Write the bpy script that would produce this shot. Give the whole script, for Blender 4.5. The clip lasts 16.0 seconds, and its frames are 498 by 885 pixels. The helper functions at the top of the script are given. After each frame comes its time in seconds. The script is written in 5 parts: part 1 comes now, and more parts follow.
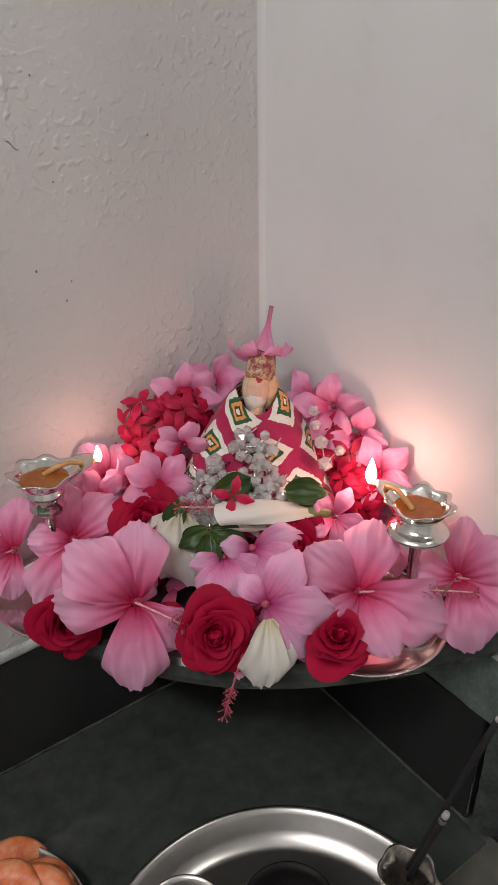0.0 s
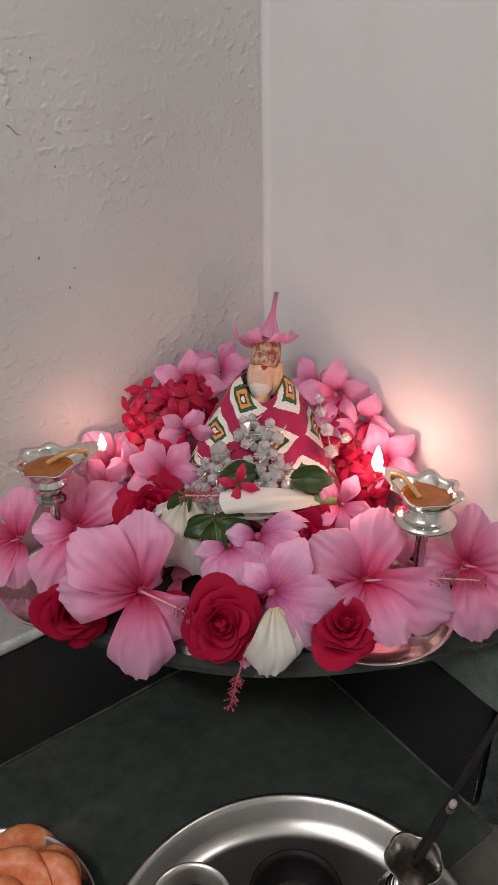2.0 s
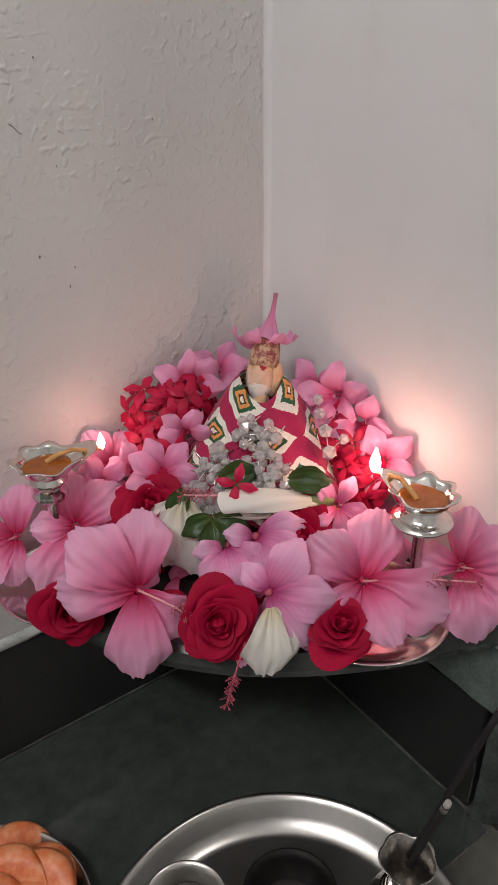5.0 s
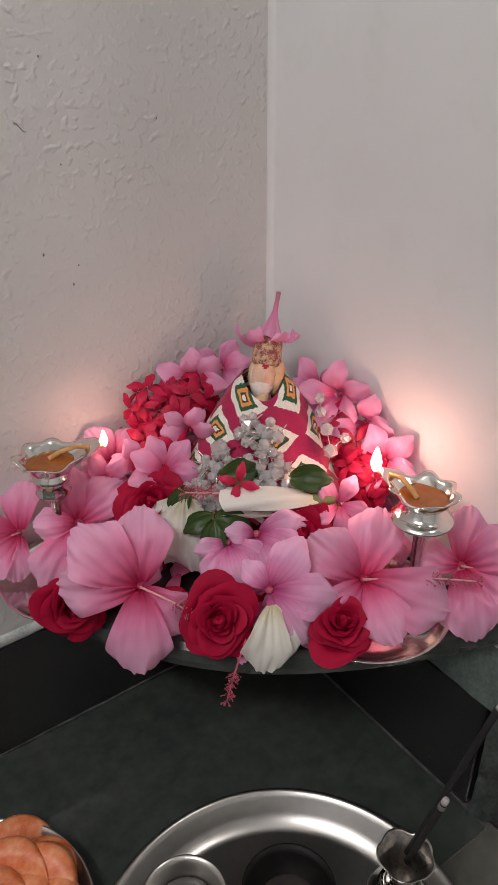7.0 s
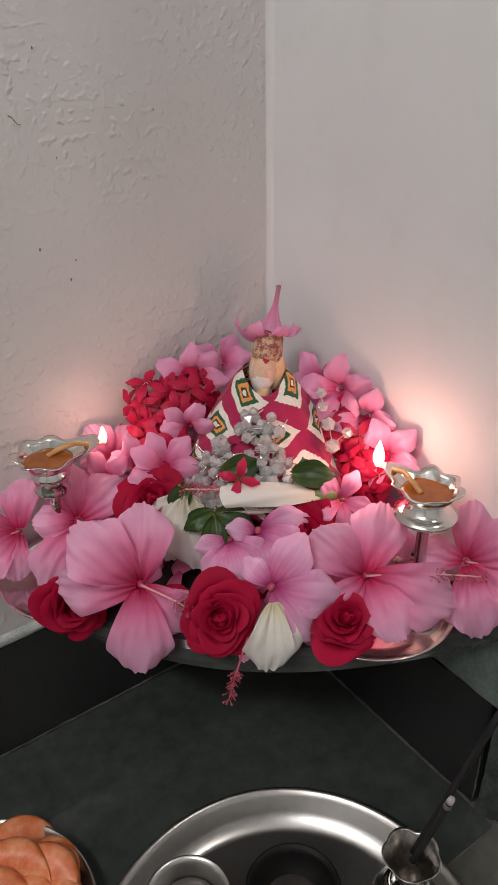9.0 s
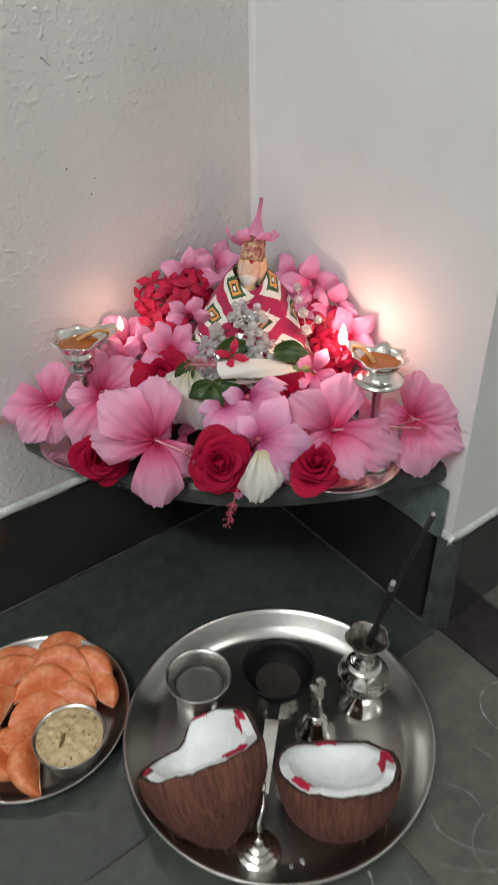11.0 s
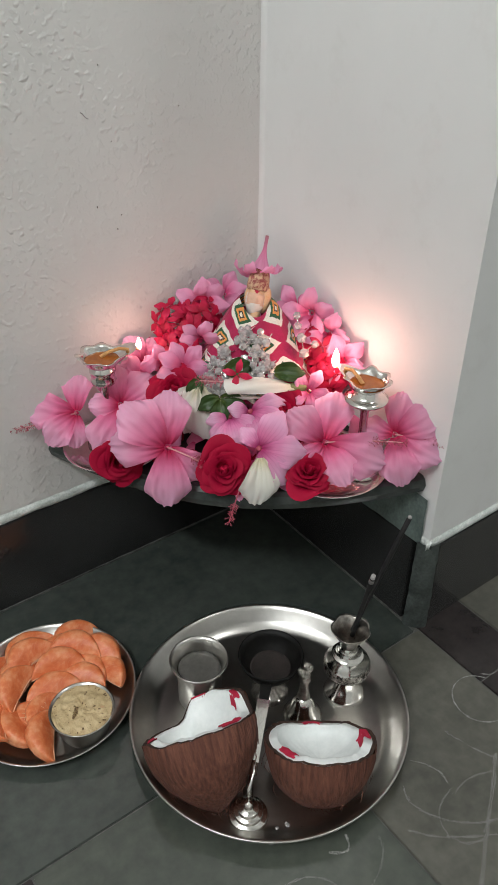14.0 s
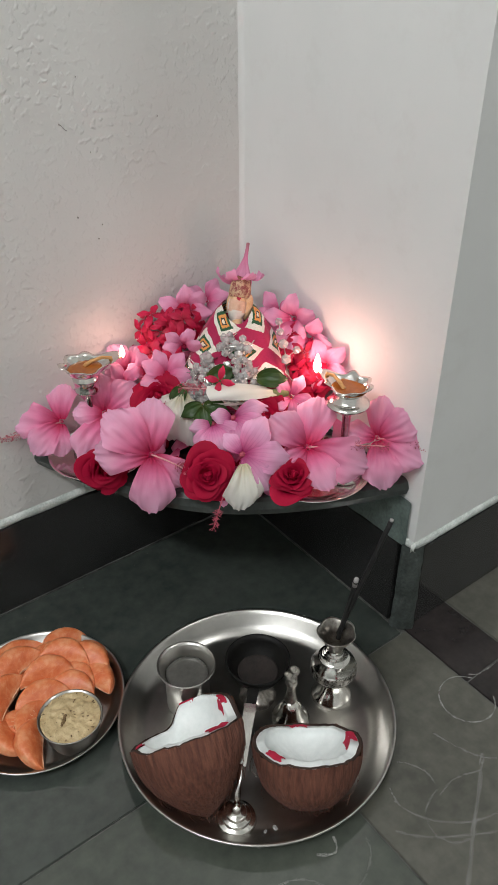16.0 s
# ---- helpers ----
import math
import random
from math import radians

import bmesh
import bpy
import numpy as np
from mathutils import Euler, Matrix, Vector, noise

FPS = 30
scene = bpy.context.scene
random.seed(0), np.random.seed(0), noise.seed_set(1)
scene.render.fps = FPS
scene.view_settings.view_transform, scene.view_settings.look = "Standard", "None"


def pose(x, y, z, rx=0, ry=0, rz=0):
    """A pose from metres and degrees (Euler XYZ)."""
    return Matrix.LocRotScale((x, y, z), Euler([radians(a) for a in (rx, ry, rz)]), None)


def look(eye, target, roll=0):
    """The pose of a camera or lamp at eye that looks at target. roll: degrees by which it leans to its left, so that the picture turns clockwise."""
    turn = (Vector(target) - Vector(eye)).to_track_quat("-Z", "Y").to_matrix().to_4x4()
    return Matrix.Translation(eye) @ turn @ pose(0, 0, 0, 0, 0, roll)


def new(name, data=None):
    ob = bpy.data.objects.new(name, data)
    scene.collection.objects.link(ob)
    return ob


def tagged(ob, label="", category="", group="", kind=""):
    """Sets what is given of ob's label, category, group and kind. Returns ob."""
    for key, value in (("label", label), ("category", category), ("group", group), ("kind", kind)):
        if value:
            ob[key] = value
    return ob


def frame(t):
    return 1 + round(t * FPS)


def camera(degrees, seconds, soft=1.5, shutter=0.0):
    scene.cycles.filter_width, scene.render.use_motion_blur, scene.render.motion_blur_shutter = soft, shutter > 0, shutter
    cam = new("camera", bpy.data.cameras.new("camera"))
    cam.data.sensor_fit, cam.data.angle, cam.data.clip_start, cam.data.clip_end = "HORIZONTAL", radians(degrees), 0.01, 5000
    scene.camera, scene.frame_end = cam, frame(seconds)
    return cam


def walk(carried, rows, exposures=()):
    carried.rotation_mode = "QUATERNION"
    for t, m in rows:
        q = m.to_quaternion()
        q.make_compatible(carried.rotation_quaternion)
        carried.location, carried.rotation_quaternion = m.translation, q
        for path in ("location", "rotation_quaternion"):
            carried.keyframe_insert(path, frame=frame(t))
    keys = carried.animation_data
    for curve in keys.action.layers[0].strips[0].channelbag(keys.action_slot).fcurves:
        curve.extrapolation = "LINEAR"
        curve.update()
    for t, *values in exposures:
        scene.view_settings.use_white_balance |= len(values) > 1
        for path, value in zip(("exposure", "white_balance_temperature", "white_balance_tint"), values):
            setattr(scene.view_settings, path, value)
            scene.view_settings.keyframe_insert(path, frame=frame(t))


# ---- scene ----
cam = camera(35.5, 16.0, shutter=0.5)
PATH = [
    (0, (-0.361, -0.474, 0.546), (0.67, 0.942, -0.422), -0.8),
    (0.5, (-0.36, -0.472, 0.545), (0.665, 0.938, -0.435), -1.0),
    (1, (-0.359, -0.471, 0.545), (0.66, 0.936, -0.446), -1.0),
    (1.5, (-0.357, -0.469, 0.542), (0.65, 0.938, -0.46), -1.1),
    (2, (-0.359, -0.471, 0.544), (0.652, 0.94, -0.451), -1.2),
    (2.5, (-0.36, -0.473, 0.546), (0.654, 0.94, -0.442), -1.0),
    (3, (-0.361, -0.474, 0.548), (0.659, 0.937, -0.435), -0.6),
    (3.5, (-0.36, -0.473, 0.546), (0.658, 0.937, -0.442), -0.6),
    (4, (-0.36, -0.47, 0.544), (0.655, 0.935, -0.454), -0.6),
    (6.5, (-0.362, -0.474, 0.548), (0.656, 0.933, -0.443), -0.3),
    (7, (-0.361, -0.473, 0.548), (0.647, 0.932, -0.457), -0.3),
    (7.5, (-0.361, -0.474, 0.546), (0.65, 0.929, -0.458), -0.5),
    (8, (-0.36, -0.473, 0.547), (0.649, 0.93, -0.459), -0.5),
    (8.2, (-0.359, -0.47, 0.543), (0.652, 0.93, -0.465), -0.1),
    (10.3, (-0.354, -0.484, 0.554), (0.608, 0.951, -0.453), -2.9),
    (10.5, (-0.391, -0.496, 0.565), (0.604, 0.932, -0.421), -0.2),
    (11, (-0.437, -0.57, 0.585), (0.529, 0.723, -0.596), -1.0),
    (11.5, (-0.464, -0.6, 0.595), (0.471, 0.713, -0.588), -1.6),
    (12, (-0.474, -0.604, 0.606), (0.481, 0.691, -0.583), 0.0),
    (12.5, (-0.472, -0.621, 0.617), (0.475, 0.712, -0.534), -1.3),
    (13, (-0.47, -0.624, 0.618), (0.501, 0.69, -0.536), -0.5),
    (13.5, (-0.471, -0.62, 0.616), (0.49, 0.695, -0.544), -0.3),
    (14, (-0.48, -0.627, 0.621), (0.505, 0.695, -0.511), 0.6),
    (14.5, (-0.481, -0.63, 0.623), (0.504, 0.694, -0.507), 0.5),
    (15, (-0.478, -0.632, 0.623), (0.518, 0.686, -0.505), 0.3),
    (15.5, (-0.475, -0.636, 0.629), (0.522, 0.689, -0.49), -0.2),
    (16, (-0.473, -0.636, 0.626), (0.524, 0.683, -0.499), -0.1),
]
EXPOSURES = [(0.0, -0.27, 6500, 15), (10.4, -0.27, 6500, 15), (11.2, 0.06, 6230, 5.5), (16.0, 0.06, 6230, 6.5)]
walk(cam, [(t, look(eye, target, roll)) for t, eye, target, roll in PATH], EXPOSURES)

# ---- world and light ----
world = bpy.data.worlds.new("room_world")
scene.world = world
world.use_nodes = True
world.node_tree.nodes["Background"].inputs[0].default_value = (0.80, 0.90, 1.0, 1)
world.node_tree.nodes["Background"].inputs[1].default_value = 0.05


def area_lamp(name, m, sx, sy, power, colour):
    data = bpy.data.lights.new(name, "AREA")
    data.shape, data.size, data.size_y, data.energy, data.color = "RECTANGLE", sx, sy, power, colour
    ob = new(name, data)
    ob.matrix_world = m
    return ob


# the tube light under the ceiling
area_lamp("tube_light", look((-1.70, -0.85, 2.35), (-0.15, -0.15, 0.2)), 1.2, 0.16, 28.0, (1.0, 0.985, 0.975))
# added lamp for the tube's upward light, lifting the bounce off the ceiling
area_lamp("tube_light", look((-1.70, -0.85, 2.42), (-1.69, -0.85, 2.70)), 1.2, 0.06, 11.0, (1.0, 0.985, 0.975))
# unseen second lamp past the wall end, added to brighten return face and floor
area_lamp("unseen_side_lamp", look((0.45, -1.25, 2.50), (0.0, -0.40, 0.0)), 0.16, 0.16, 7.5, (1.0, 0.97, 0.93))

# ---- material helpers ----


def nodes_of(name):
    mat = bpy.data.materials.new(name)
    mat.use_nodes = True
    nt = mat.node_tree
    return mat, nt, nt.nodes["Principled BSDF"]


def ramp(nt, src, stops, interp="LINEAR"):
    n = nt.nodes.new("ShaderNodeValToRGB")
    cr = n.color_ramp
    cr.interpolation = interp
    while len(cr.elements) < len(stops):
        cr.elements.new(0.5)
    for e, (p, c) in zip(cr.elements, stops):
        e.position = p
        e.color = (*c, 1) if len(c) == 3 else c
    nt.links.new(src, n.inputs[0])
    return n.outputs[0]


def noise_tex(nt, scale, detail=4.0, rough=0.6, coord="Object", distort=0.0):
    tc = nt.nodes.new("ShaderNodeTexCoord")
    n = nt.nodes.new("ShaderNodeTexNoise")
    n.inputs["Scale"].default_value, n.inputs["Detail"].default_value = scale, detail
    n.inputs["Roughness"].default_value, n.inputs["Distortion"].default_value = rough, distort
    nt.links.new(tc.outputs[coord], n.inputs["Vector"])
    return n.outputs["Fac"]


def math_node(nt, op, a, b=None, c=None):
    n = nt.nodes.new("ShaderNodeMath")
    n.operation = op
    for i, v in enumerate((a, b, c)):
        if v is None:
            continue
        if isinstance(v, (int, float)):
            n.inputs[i].default_value = v
        else:
            nt.links.new(v, n.inputs[i])
    return n.outputs[0]


def mix_col(nt, fac, a, b, mode="MIX"):
    n = nt.nodes.new("ShaderNodeMix")
    n.data_type, n.blend_type = "RGBA", mode
    for sock, v in ((n.inputs[0], fac), (n.inputs[6], a), (n.inputs[7], b)):
        if isinstance(v, (int, float)):
            sock.default_value = v
        elif isinstance(v, tuple):
            sock.default_value = (*v, 1)
        else:
            nt.links.new(v, sock)
    return n.outputs[2]


def bump(nt, bsdf, height, strength, dist):
    n = nt.nodes.new("ShaderNodeBump")
    n.inputs["Strength"].default_value, n.inputs["Distance"].default_value = strength, dist
    nt.links.new(height, n.inputs["Height"])
    nt.links.new(n.outputs[0], bsdf.inputs["Normal"])


def mottled(name, c1, c2, scale, rough=0.5, metal=0.0, bump_d=0.0, fine=8.0, spread=(0.35, 0.65), rough_var=0.06, coord="Object", spec=0.5):
    """A surface with two colours at a coarse and a fine scale, roughness that varies, and relief."""
    mat, nt, b = nodes_of(name)
    big, small = noise_tex(nt, scale, 5, coord=coord), noise_tex(nt, scale * fine, 3, coord=coord)
    both = math_node(nt, "MULTIPLY_ADD", small, 0.35, math_node(nt, "MULTIPLY", big, 0.65))
    nt.links.new(ramp(nt, both, [(spread[0], c1), (spread[1], c2)]), b.inputs["Base Color"])
    nt.links.new(math_node(nt, "MULTIPLY_ADD", small, rough_var * 2, rough - rough_var), b.inputs["Roughness"])
    b.inputs["Metallic"].default_value = metal
    b.inputs["Specular IOR Level"].default_value = spec
    if bump_d:
        bump(nt, b, both, 0.6, bump_d)
    return mat


def plaster(name, colour, lumps, depth):
    """Distempered plaster: soft lumps, trowel waves and fine grain."""
    mat, nt, b = nodes_of(name)
    big, mid, fine = noise_tex(nt, 3, 4), noise_tex(nt, 175, 1.5, 0.4), noise_tex(nt, 380, 2)
    dark = tuple(c * 0.90 for c in colour)
    tone = ramp(nt, big, [(0.3, dark), (0.7, colour)])
    smudge = ramp(nt, noise_tex(nt, 26, 5, 0.7), [(0.30, (0.965, 0.96, 0.955)), (0.46, (1, 1, 1))])
    nt.links.new(mix_col(nt, 1.0, tone, smudge, "MULTIPLY"), b.inputs["Base Color"])
    b.inputs["Roughness"].default_value = 0.75
    lump = ramp(nt, mid, [(0.52, (0, 0, 0)), (0.75, (1, 1, 1))])
    patch = ramp(nt, noise_tex(nt, 7, 2), [(0.40, (0.30, 0.30, 0.30)), (0.66, (1, 1, 1))])
    h = math_node(nt, "MULTIPLY_ADD", mix_col(nt, 1.0, lump, patch, "MULTIPLY"), lumps, math_node(nt, "MULTIPLY", fine, 0.05))
    h2 = math_node(nt, "MULTIPLY_ADD", big, 0.4, h)
    bump(nt, b, h2, 0.5, depth)
    return mat


def petal_mat(name, base, mid, tip, vein, stops=(0.0, 0.28, 0.8), gloss=0.45, thin=0.35, streak=0.5, spec=0.35):
    """A petal: colour along its length, veins that fan out from the base, light that passes through."""
    mat, nt, b = nodes_of(name)
    uv = nt.nodes.new("ShaderNodeUVMap")
    sep = nt.nodes.new("ShaderNodeSeparateXYZ")
    nt.links.new(uv.outputs[0], sep.inputs[0])
    n1 = noise_tex(nt, 90, 4)
    v = math_node(nt, "MULTIPLY_ADD", n1, 0.12, math_node(nt, "SUBTRACT", sep.outputs[1], 0.06))
    col = ramp(nt, v, list(zip(stops, (base, mid, tip))))
    wig = math_node(nt, "MULTIPLY_ADD", n1, 0.10, sep.outputs[0])
    s = math_node(nt, "SINE", math_node(nt, "MULTIPLY", wig, 48.0))
    lines = ramp(nt, math_node(nt, "MULTIPLY_ADD", s, 0.5, 0.5), [(0.72, (0, 0, 0)), (0.98, (1, 1, 1))])
    fade = ramp(nt, sep.outputs[1], [(0.05, (1, 1, 1)), (0.85, (0.12, 0.12, 0.12))])
    fac = math_node(nt, "MULTIPLY", mix_col(nt, 1.0, lines, fade, "MULTIPLY"), streak)
    info = nt.nodes.new("ShaderNodeObjectInfo")
    hsv = nt.nodes.new("ShaderNodeHueSaturation")
    nt.links.new(math_node(nt, "MULTIPLY_ADD", info.outputs["Random"], 0.25, 0.88), hsv.inputs["Value"])
    nt.links.new(mix_col(nt, fac, col, vein), hsv.inputs["Color"])
    nt.links.new(hsv.outputs[0], b.inputs["Base Color"])
    b.inputs["Roughness"].default_value = gloss
    b.inputs["Specular IOR Level"].default_value = spec
    bump(nt, b, math_node(nt, "MULTIPLY_ADD", s, 0.05, noise_tex(nt, 260, 3)), 0.30, 0.0004)
    tr = nt.nodes.new("ShaderNodeBsdfTranslucent")
    nt.links.new(hsv.outputs[0], tr.inputs[0])
    mx = nt.nodes.new("ShaderNodeMixShader")
    mx.inputs[0].default_value = thin
    nt.links.new(b.outputs[0], mx.inputs[1])
    nt.links.new(tr.outputs[0], mx.inputs[2])
    nt.links.new(mx.outputs[0], nt.nodes["Material Output"].inputs[0])
    return mat


# ---- materials ----
M_WALL_L = plaster("wall_plaster_rough", (0.72, 0.71, 0.685), 1.0, 0.0016)
M_WALL_R = plaster("wall_plaster_smooth", (0.79, 0.79, 0.775), 0.15, 0.0010)
M_LIP = mottled("plaster_edge", (0.42, 0.46, 0.43), (0.74, 0.76, 0.73), 60, 0.8, bump_d=0.002)
M_CEIL = mottled("ceiling_paint", (0.70, 0.70, 0.68), (0.78, 0.78, 0.76), 2, 0.8)
M_FLOOR = mottled("grey_green_stone", (0.042, 0.050, 0.042), (0.092, 0.102, 0.083), 5, 0.075, bump_d=0.00003, fine=14, rough_var=0.025, spec=0.9)
M_FLOOR_PALE = mottled("pale_grey_stone", (0.066, 0.066, 0.054), (0.128, 0.124, 0.102), 5, 0.09, bump_d=0.00003, fine=14, rough_var=0.025, spec=0.9)
# corner slab: greenish stone, darkened in colour for the shade under the shelf
M_FLOOR_SHADED = mottled("dark_green_stone", (0.031, 0.038, 0.034), (0.070, 0.080, 0.070), 5, 0.05, bump_d=0.00002, fine=14, rough_var=0.02, spec=1.0)
M_BLACK = mottled("black_stone", (0.017, 0.017, 0.017), (0.030, 0.0295, 0.029), 8, 0.17, bump_d=0.0002, fine=18, rough_var=0.04, spec=0.9)
M_DARKBAND = mottled("dark_brown_stone", (0.016, 0.013, 0.013), (0.036, 0.029, 0.028), 10, 0.2, bump_d=0.0004)
M_MORTAR = mottled("pale_mortar", (0.03, 0.03, 0.028), (0.12, 0.12, 0.11), 60, 0.9)
M_GROUT = mottled("grout", (0.030, 0.030, 0.028), (0.12, 0.12, 0.11), 60, 0.9)
M_CEMENT = mottled("worn_cement", (0.025, 0.030, 0.028), (0.085, 0.10, 0.092), 45, 0.6, bump_d=0.001)
# grey-green wall tone, darkened in colour for the shade under the shelf
M_TEAL_SHADE = mottled("grey_green_cement", (0.075, 0.10, 0.092), (0.17, 0.215, 0.195), 40, 0.55, bump_d=0.001)
M_SHELF = mottled("dark_slate", (0.030, 0.036, 0.033), (0.065, 0.075, 0.070), 12, 0.22, bump_d=0.0003)
M_STEEL = mottled("stainless_steel", (0.43, 0.42, 0.395), (0.53, 0.515, 0.49), 6, 0.29, 1.0, 0.0, 25, rough_var=0.012)
M_SILVER = mottled("silver", (0.62, 0.60, 0.57), (0.80, 0.78, 0.74), 40, 0.16, 1.0, 0.0003, 6, rough_var=0.07)
M_TARNISH = mottled("tarnished_silver", (0.22, 0.20, 0.18), (0.55, 0.52, 0.48), 70, 0.30, 1.0, 0.0006, 4)
M_ENGRAVED = mottled("engraved_silver", (0.04, 0.035, 0.03), (0.50, 0.47, 0.43), 190, 0.35, 1.0, 0.0010, 3, spread=(0.42, 0.56))
M_SOOT = mottled("sooty_iron", (0.003, 0.003, 0.003), (0.009, 0.008, 0.007), 60, 0.5, 0.0, 0.0006, spec=0.2)
M_WATER = mottled("cloudy_water", (0.075, 0.072, 0.066), (0.12, 0.115, 0.105), 20, 0.06, 0.0)
M_ASH = mottled("ash_residue", (0.008, 0.006, 0.005), (0.030, 0.021, 0.018), 80, 0.9, 0.0, 0.001)
M_OIL = mottled("lamp_oil", (0.24, 0.062, 0.008), (0.40, 0.13, 0.02), 14, 0.05, 0.0)
M_WICK = mottled("cotton_wick", (0.42, 0.19, 0.05), (0.66, 0.36, 0.14), 150, 0.7, 0.0, 0.0008)
M_STICK = mottled("incense_black", (0.005, 0.0045, 0.0045), (0.013, 0.012, 0.012), 200, 0.8, 0.0, 0.0006)
M_STICKEND = mottled("incense_ash", (0.22, 0.21, 0.20), (0.40, 0.38, 0.37), 200, 0.9)
M_HUSK = None
M_FLESH = mottled("coconut_flesh", (0.74, 0.78, 0.77), (0.84, 0.87, 0.86), 25, 0.38, 0.0, 0.0004)
M_SHELLRIM = mottled("coconut_shell", (0.020, 0.010, 0.007), (0.060, 0.030, 0.020), 90, 0.7, 0.0, 0.001)
M_RED = mottled("vermilion_powder", (0.36, 0.006, 0.03), (0.50, 0.015, 0.06), 160, 0.8)
M_BANANA = mottled("mashed_banana", (0.42, 0.30, 0.15), (0.62, 0.49, 0.28), 70, 0.5, 0.0, 0.004, 3)
M_BANANADARK = mottled("banana_dark_bits", (0.12, 0.07, 0.03), (0.22, 0.14, 0.06), 100, 0.6, 0.0, 0.001)
M_PITH = mottled("orange_pith", (0.68, 0.34, 0.17), (0.80, 0.52, 0.36), 120, 0.6)


def chalk_material(name, colour, cover):
    """Rubbed chalk: powder that lets the stone show through in grains and gaps."""
    mat, nt, b = nodes_of(name)
    b.inputs["Base Color"].default_value = (*colour, 1)
    b.inputs["Roughness"].default_value = 0.95
    tr = nt.nodes.new("ShaderNodeBsdfTransparent")
    mx = nt.nodes.new("ShaderNodeMixShader")
    grain = math_node(nt, "MULTIPLY_ADD", noise_tex(nt, 900, 3), 0.5, math_node(nt, "MULTIPLY", noise_tex(nt, 60, 2), 0.5))
    nt.links.new(ramp(nt, grain, [(0.36, (0, 0, 0)), (0.62, (cover, cover, cover))]), mx.inputs[0])
    nt.links.new(tr.outputs[0], mx.inputs[1])
    nt.links.new(b.outputs[0], mx.inputs[2])
    nt.links.new(mx.outputs[0], nt.nodes["Material Output"].inputs[0])
    return mat


M_CHALK = chalk_material("chalk_powder", (0.46, 0.46, 0.43), 0.75)
M_CHALKF = chalk_material("faint_chalk_powder", (0.40, 0.40, 0.37), 0.38)
M_MARK = mottled("dark_fleck", (0.16, 0.14, 0.13), (0.30, 0.27, 0.25), 200, 0.8)
M_STATUE = mottled("painted_resin_cream", (0.62, 0.37, 0.25), (0.76, 0.50, 0.36), 160, 0.5)
M_STEMPINK = mottled("pollen_stem_pink", (0.62, 0.24, 0.27), (0.78, 0.42, 0.42), 200, 0.6)
M_STAMEN = mottled("stamen_dark_pink", (0.30, 0.03, 0.07), (0.55, 0.12, 0.16), 300, 0.6)
M_THROAT = mottled("flower_throat", (0.40, 0.010, 0.06), (0.55, 0.03, 0.12), 200, 0.6)
M_CALYX = mottled("calyx_green", (0.10, 0.13, 0.04), (0.22, 0.22, 0.08), 120, 0.6)

P_HIB = petal_mat("petal_hibiscus_pink", (0.60, 0.015, 0.10), (0.84, 0.22, 0.42), (0.89, 0.48, 0.68), (0.68, 0.12, 0.30), (0.02, 0.34, 0.88), streak=0.16, thin=0.38, gloss=0.36)
P_LILAC = petal_mat("petal_lilac_pink", (0.50, 0.04, 0.19), (0.77, 0.26, 0.49), (0.86, 0.49, 0.70), (0.44, 0.05, 0.24), streak=0.24)
P_OLE = petal_mat("petal_oleander_pink", (0.66, 0.06, 0.20), (0.80, 0.22, 0.42), (0.85, 0.38, 0.59), (0.66, 0.10, 0.28), streak=0.18)
P_RED = petal_mat("petal_ixora_red", (0.40, 0.006, 0.035), (0.58, 0.012, 0.065), (0.66, 0.018, 0.090), (0.40, 0.01, 0.03), streak=0.2)
# rose petals darken towards the base: shade between petals put into the colour
P_ROSE = petal_mat("petal_rose_red", (0.11, 0.001, 0.006), (0.25, 0.002, 0.020), (0.36, 0.004, 0.034), (0.19, 0.002, 0.012), gloss=0.6, thin=0.10, streak=0.1, spec=0.12)
P_WHITE = petal_mat("petal_white", (0.70, 0.64, 0.42), (0.80, 0.78, 0.68), (0.83, 0.82, 0.77), (0.70, 0.67, 0.54), streak=0.25)
P_TUBE = petal_mat("flower_tube_pink", (0.84, 0.40, 0.60), (0.76, 0.26, 0.44), (0.46, 0.20, 0.20), (0.6, 0.12, 0.3), (0.0, 0.55, 0.95), thin=0.3, streak=0.3)
P_LEAF = petal_mat("leaf_green", (0.08, 0.11, 0.025), (0.035, 0.075, 0.016), (0.028, 0.060, 0.014), (0.10, 0.16, 0.05), gloss=0.35, thin=0.2, streak=0.3)


def husk_material():
    mat, nt, b = nodes_of("coconut_husk_fibre")
    tc = nt.nodes.new("ShaderNodeTexCoord")
    mp = nt.nodes.new("ShaderNodeMapping")
    mp.inputs["Scale"].default_value = (60, 60, 5)
    nt.links.new(tc.outputs["Object"], mp.inputs[0])
    n = nt.nodes.new("ShaderNodeTexNoise")
    n.inputs["Scale"].default_value, n.inputs["Detail"].default_value = 6.0, 8.0
    nt.links.new(mp.outputs[0], n.inputs["Vector"])
    big = noise_tex(nt, 35, 3)
    f = math_node(nt, "MULTIPLY_ADD", n.outputs["Fac"], 0.75, math_node(nt, "MULTIPLY", big, 0.25))
    nt.links.new(ramp(nt, f, [(0.30, (0.060, 0.019, 0.011)), (0.50, (0.125, 0.044, 0.027)), (0.74, (0.21, 0.085, 0.050))]), b.inputs["Base Color"])
    b.inputs["Roughness"].default_value = 0.8
    bump(nt, b, f, 0.9, 0.003)
    return mat


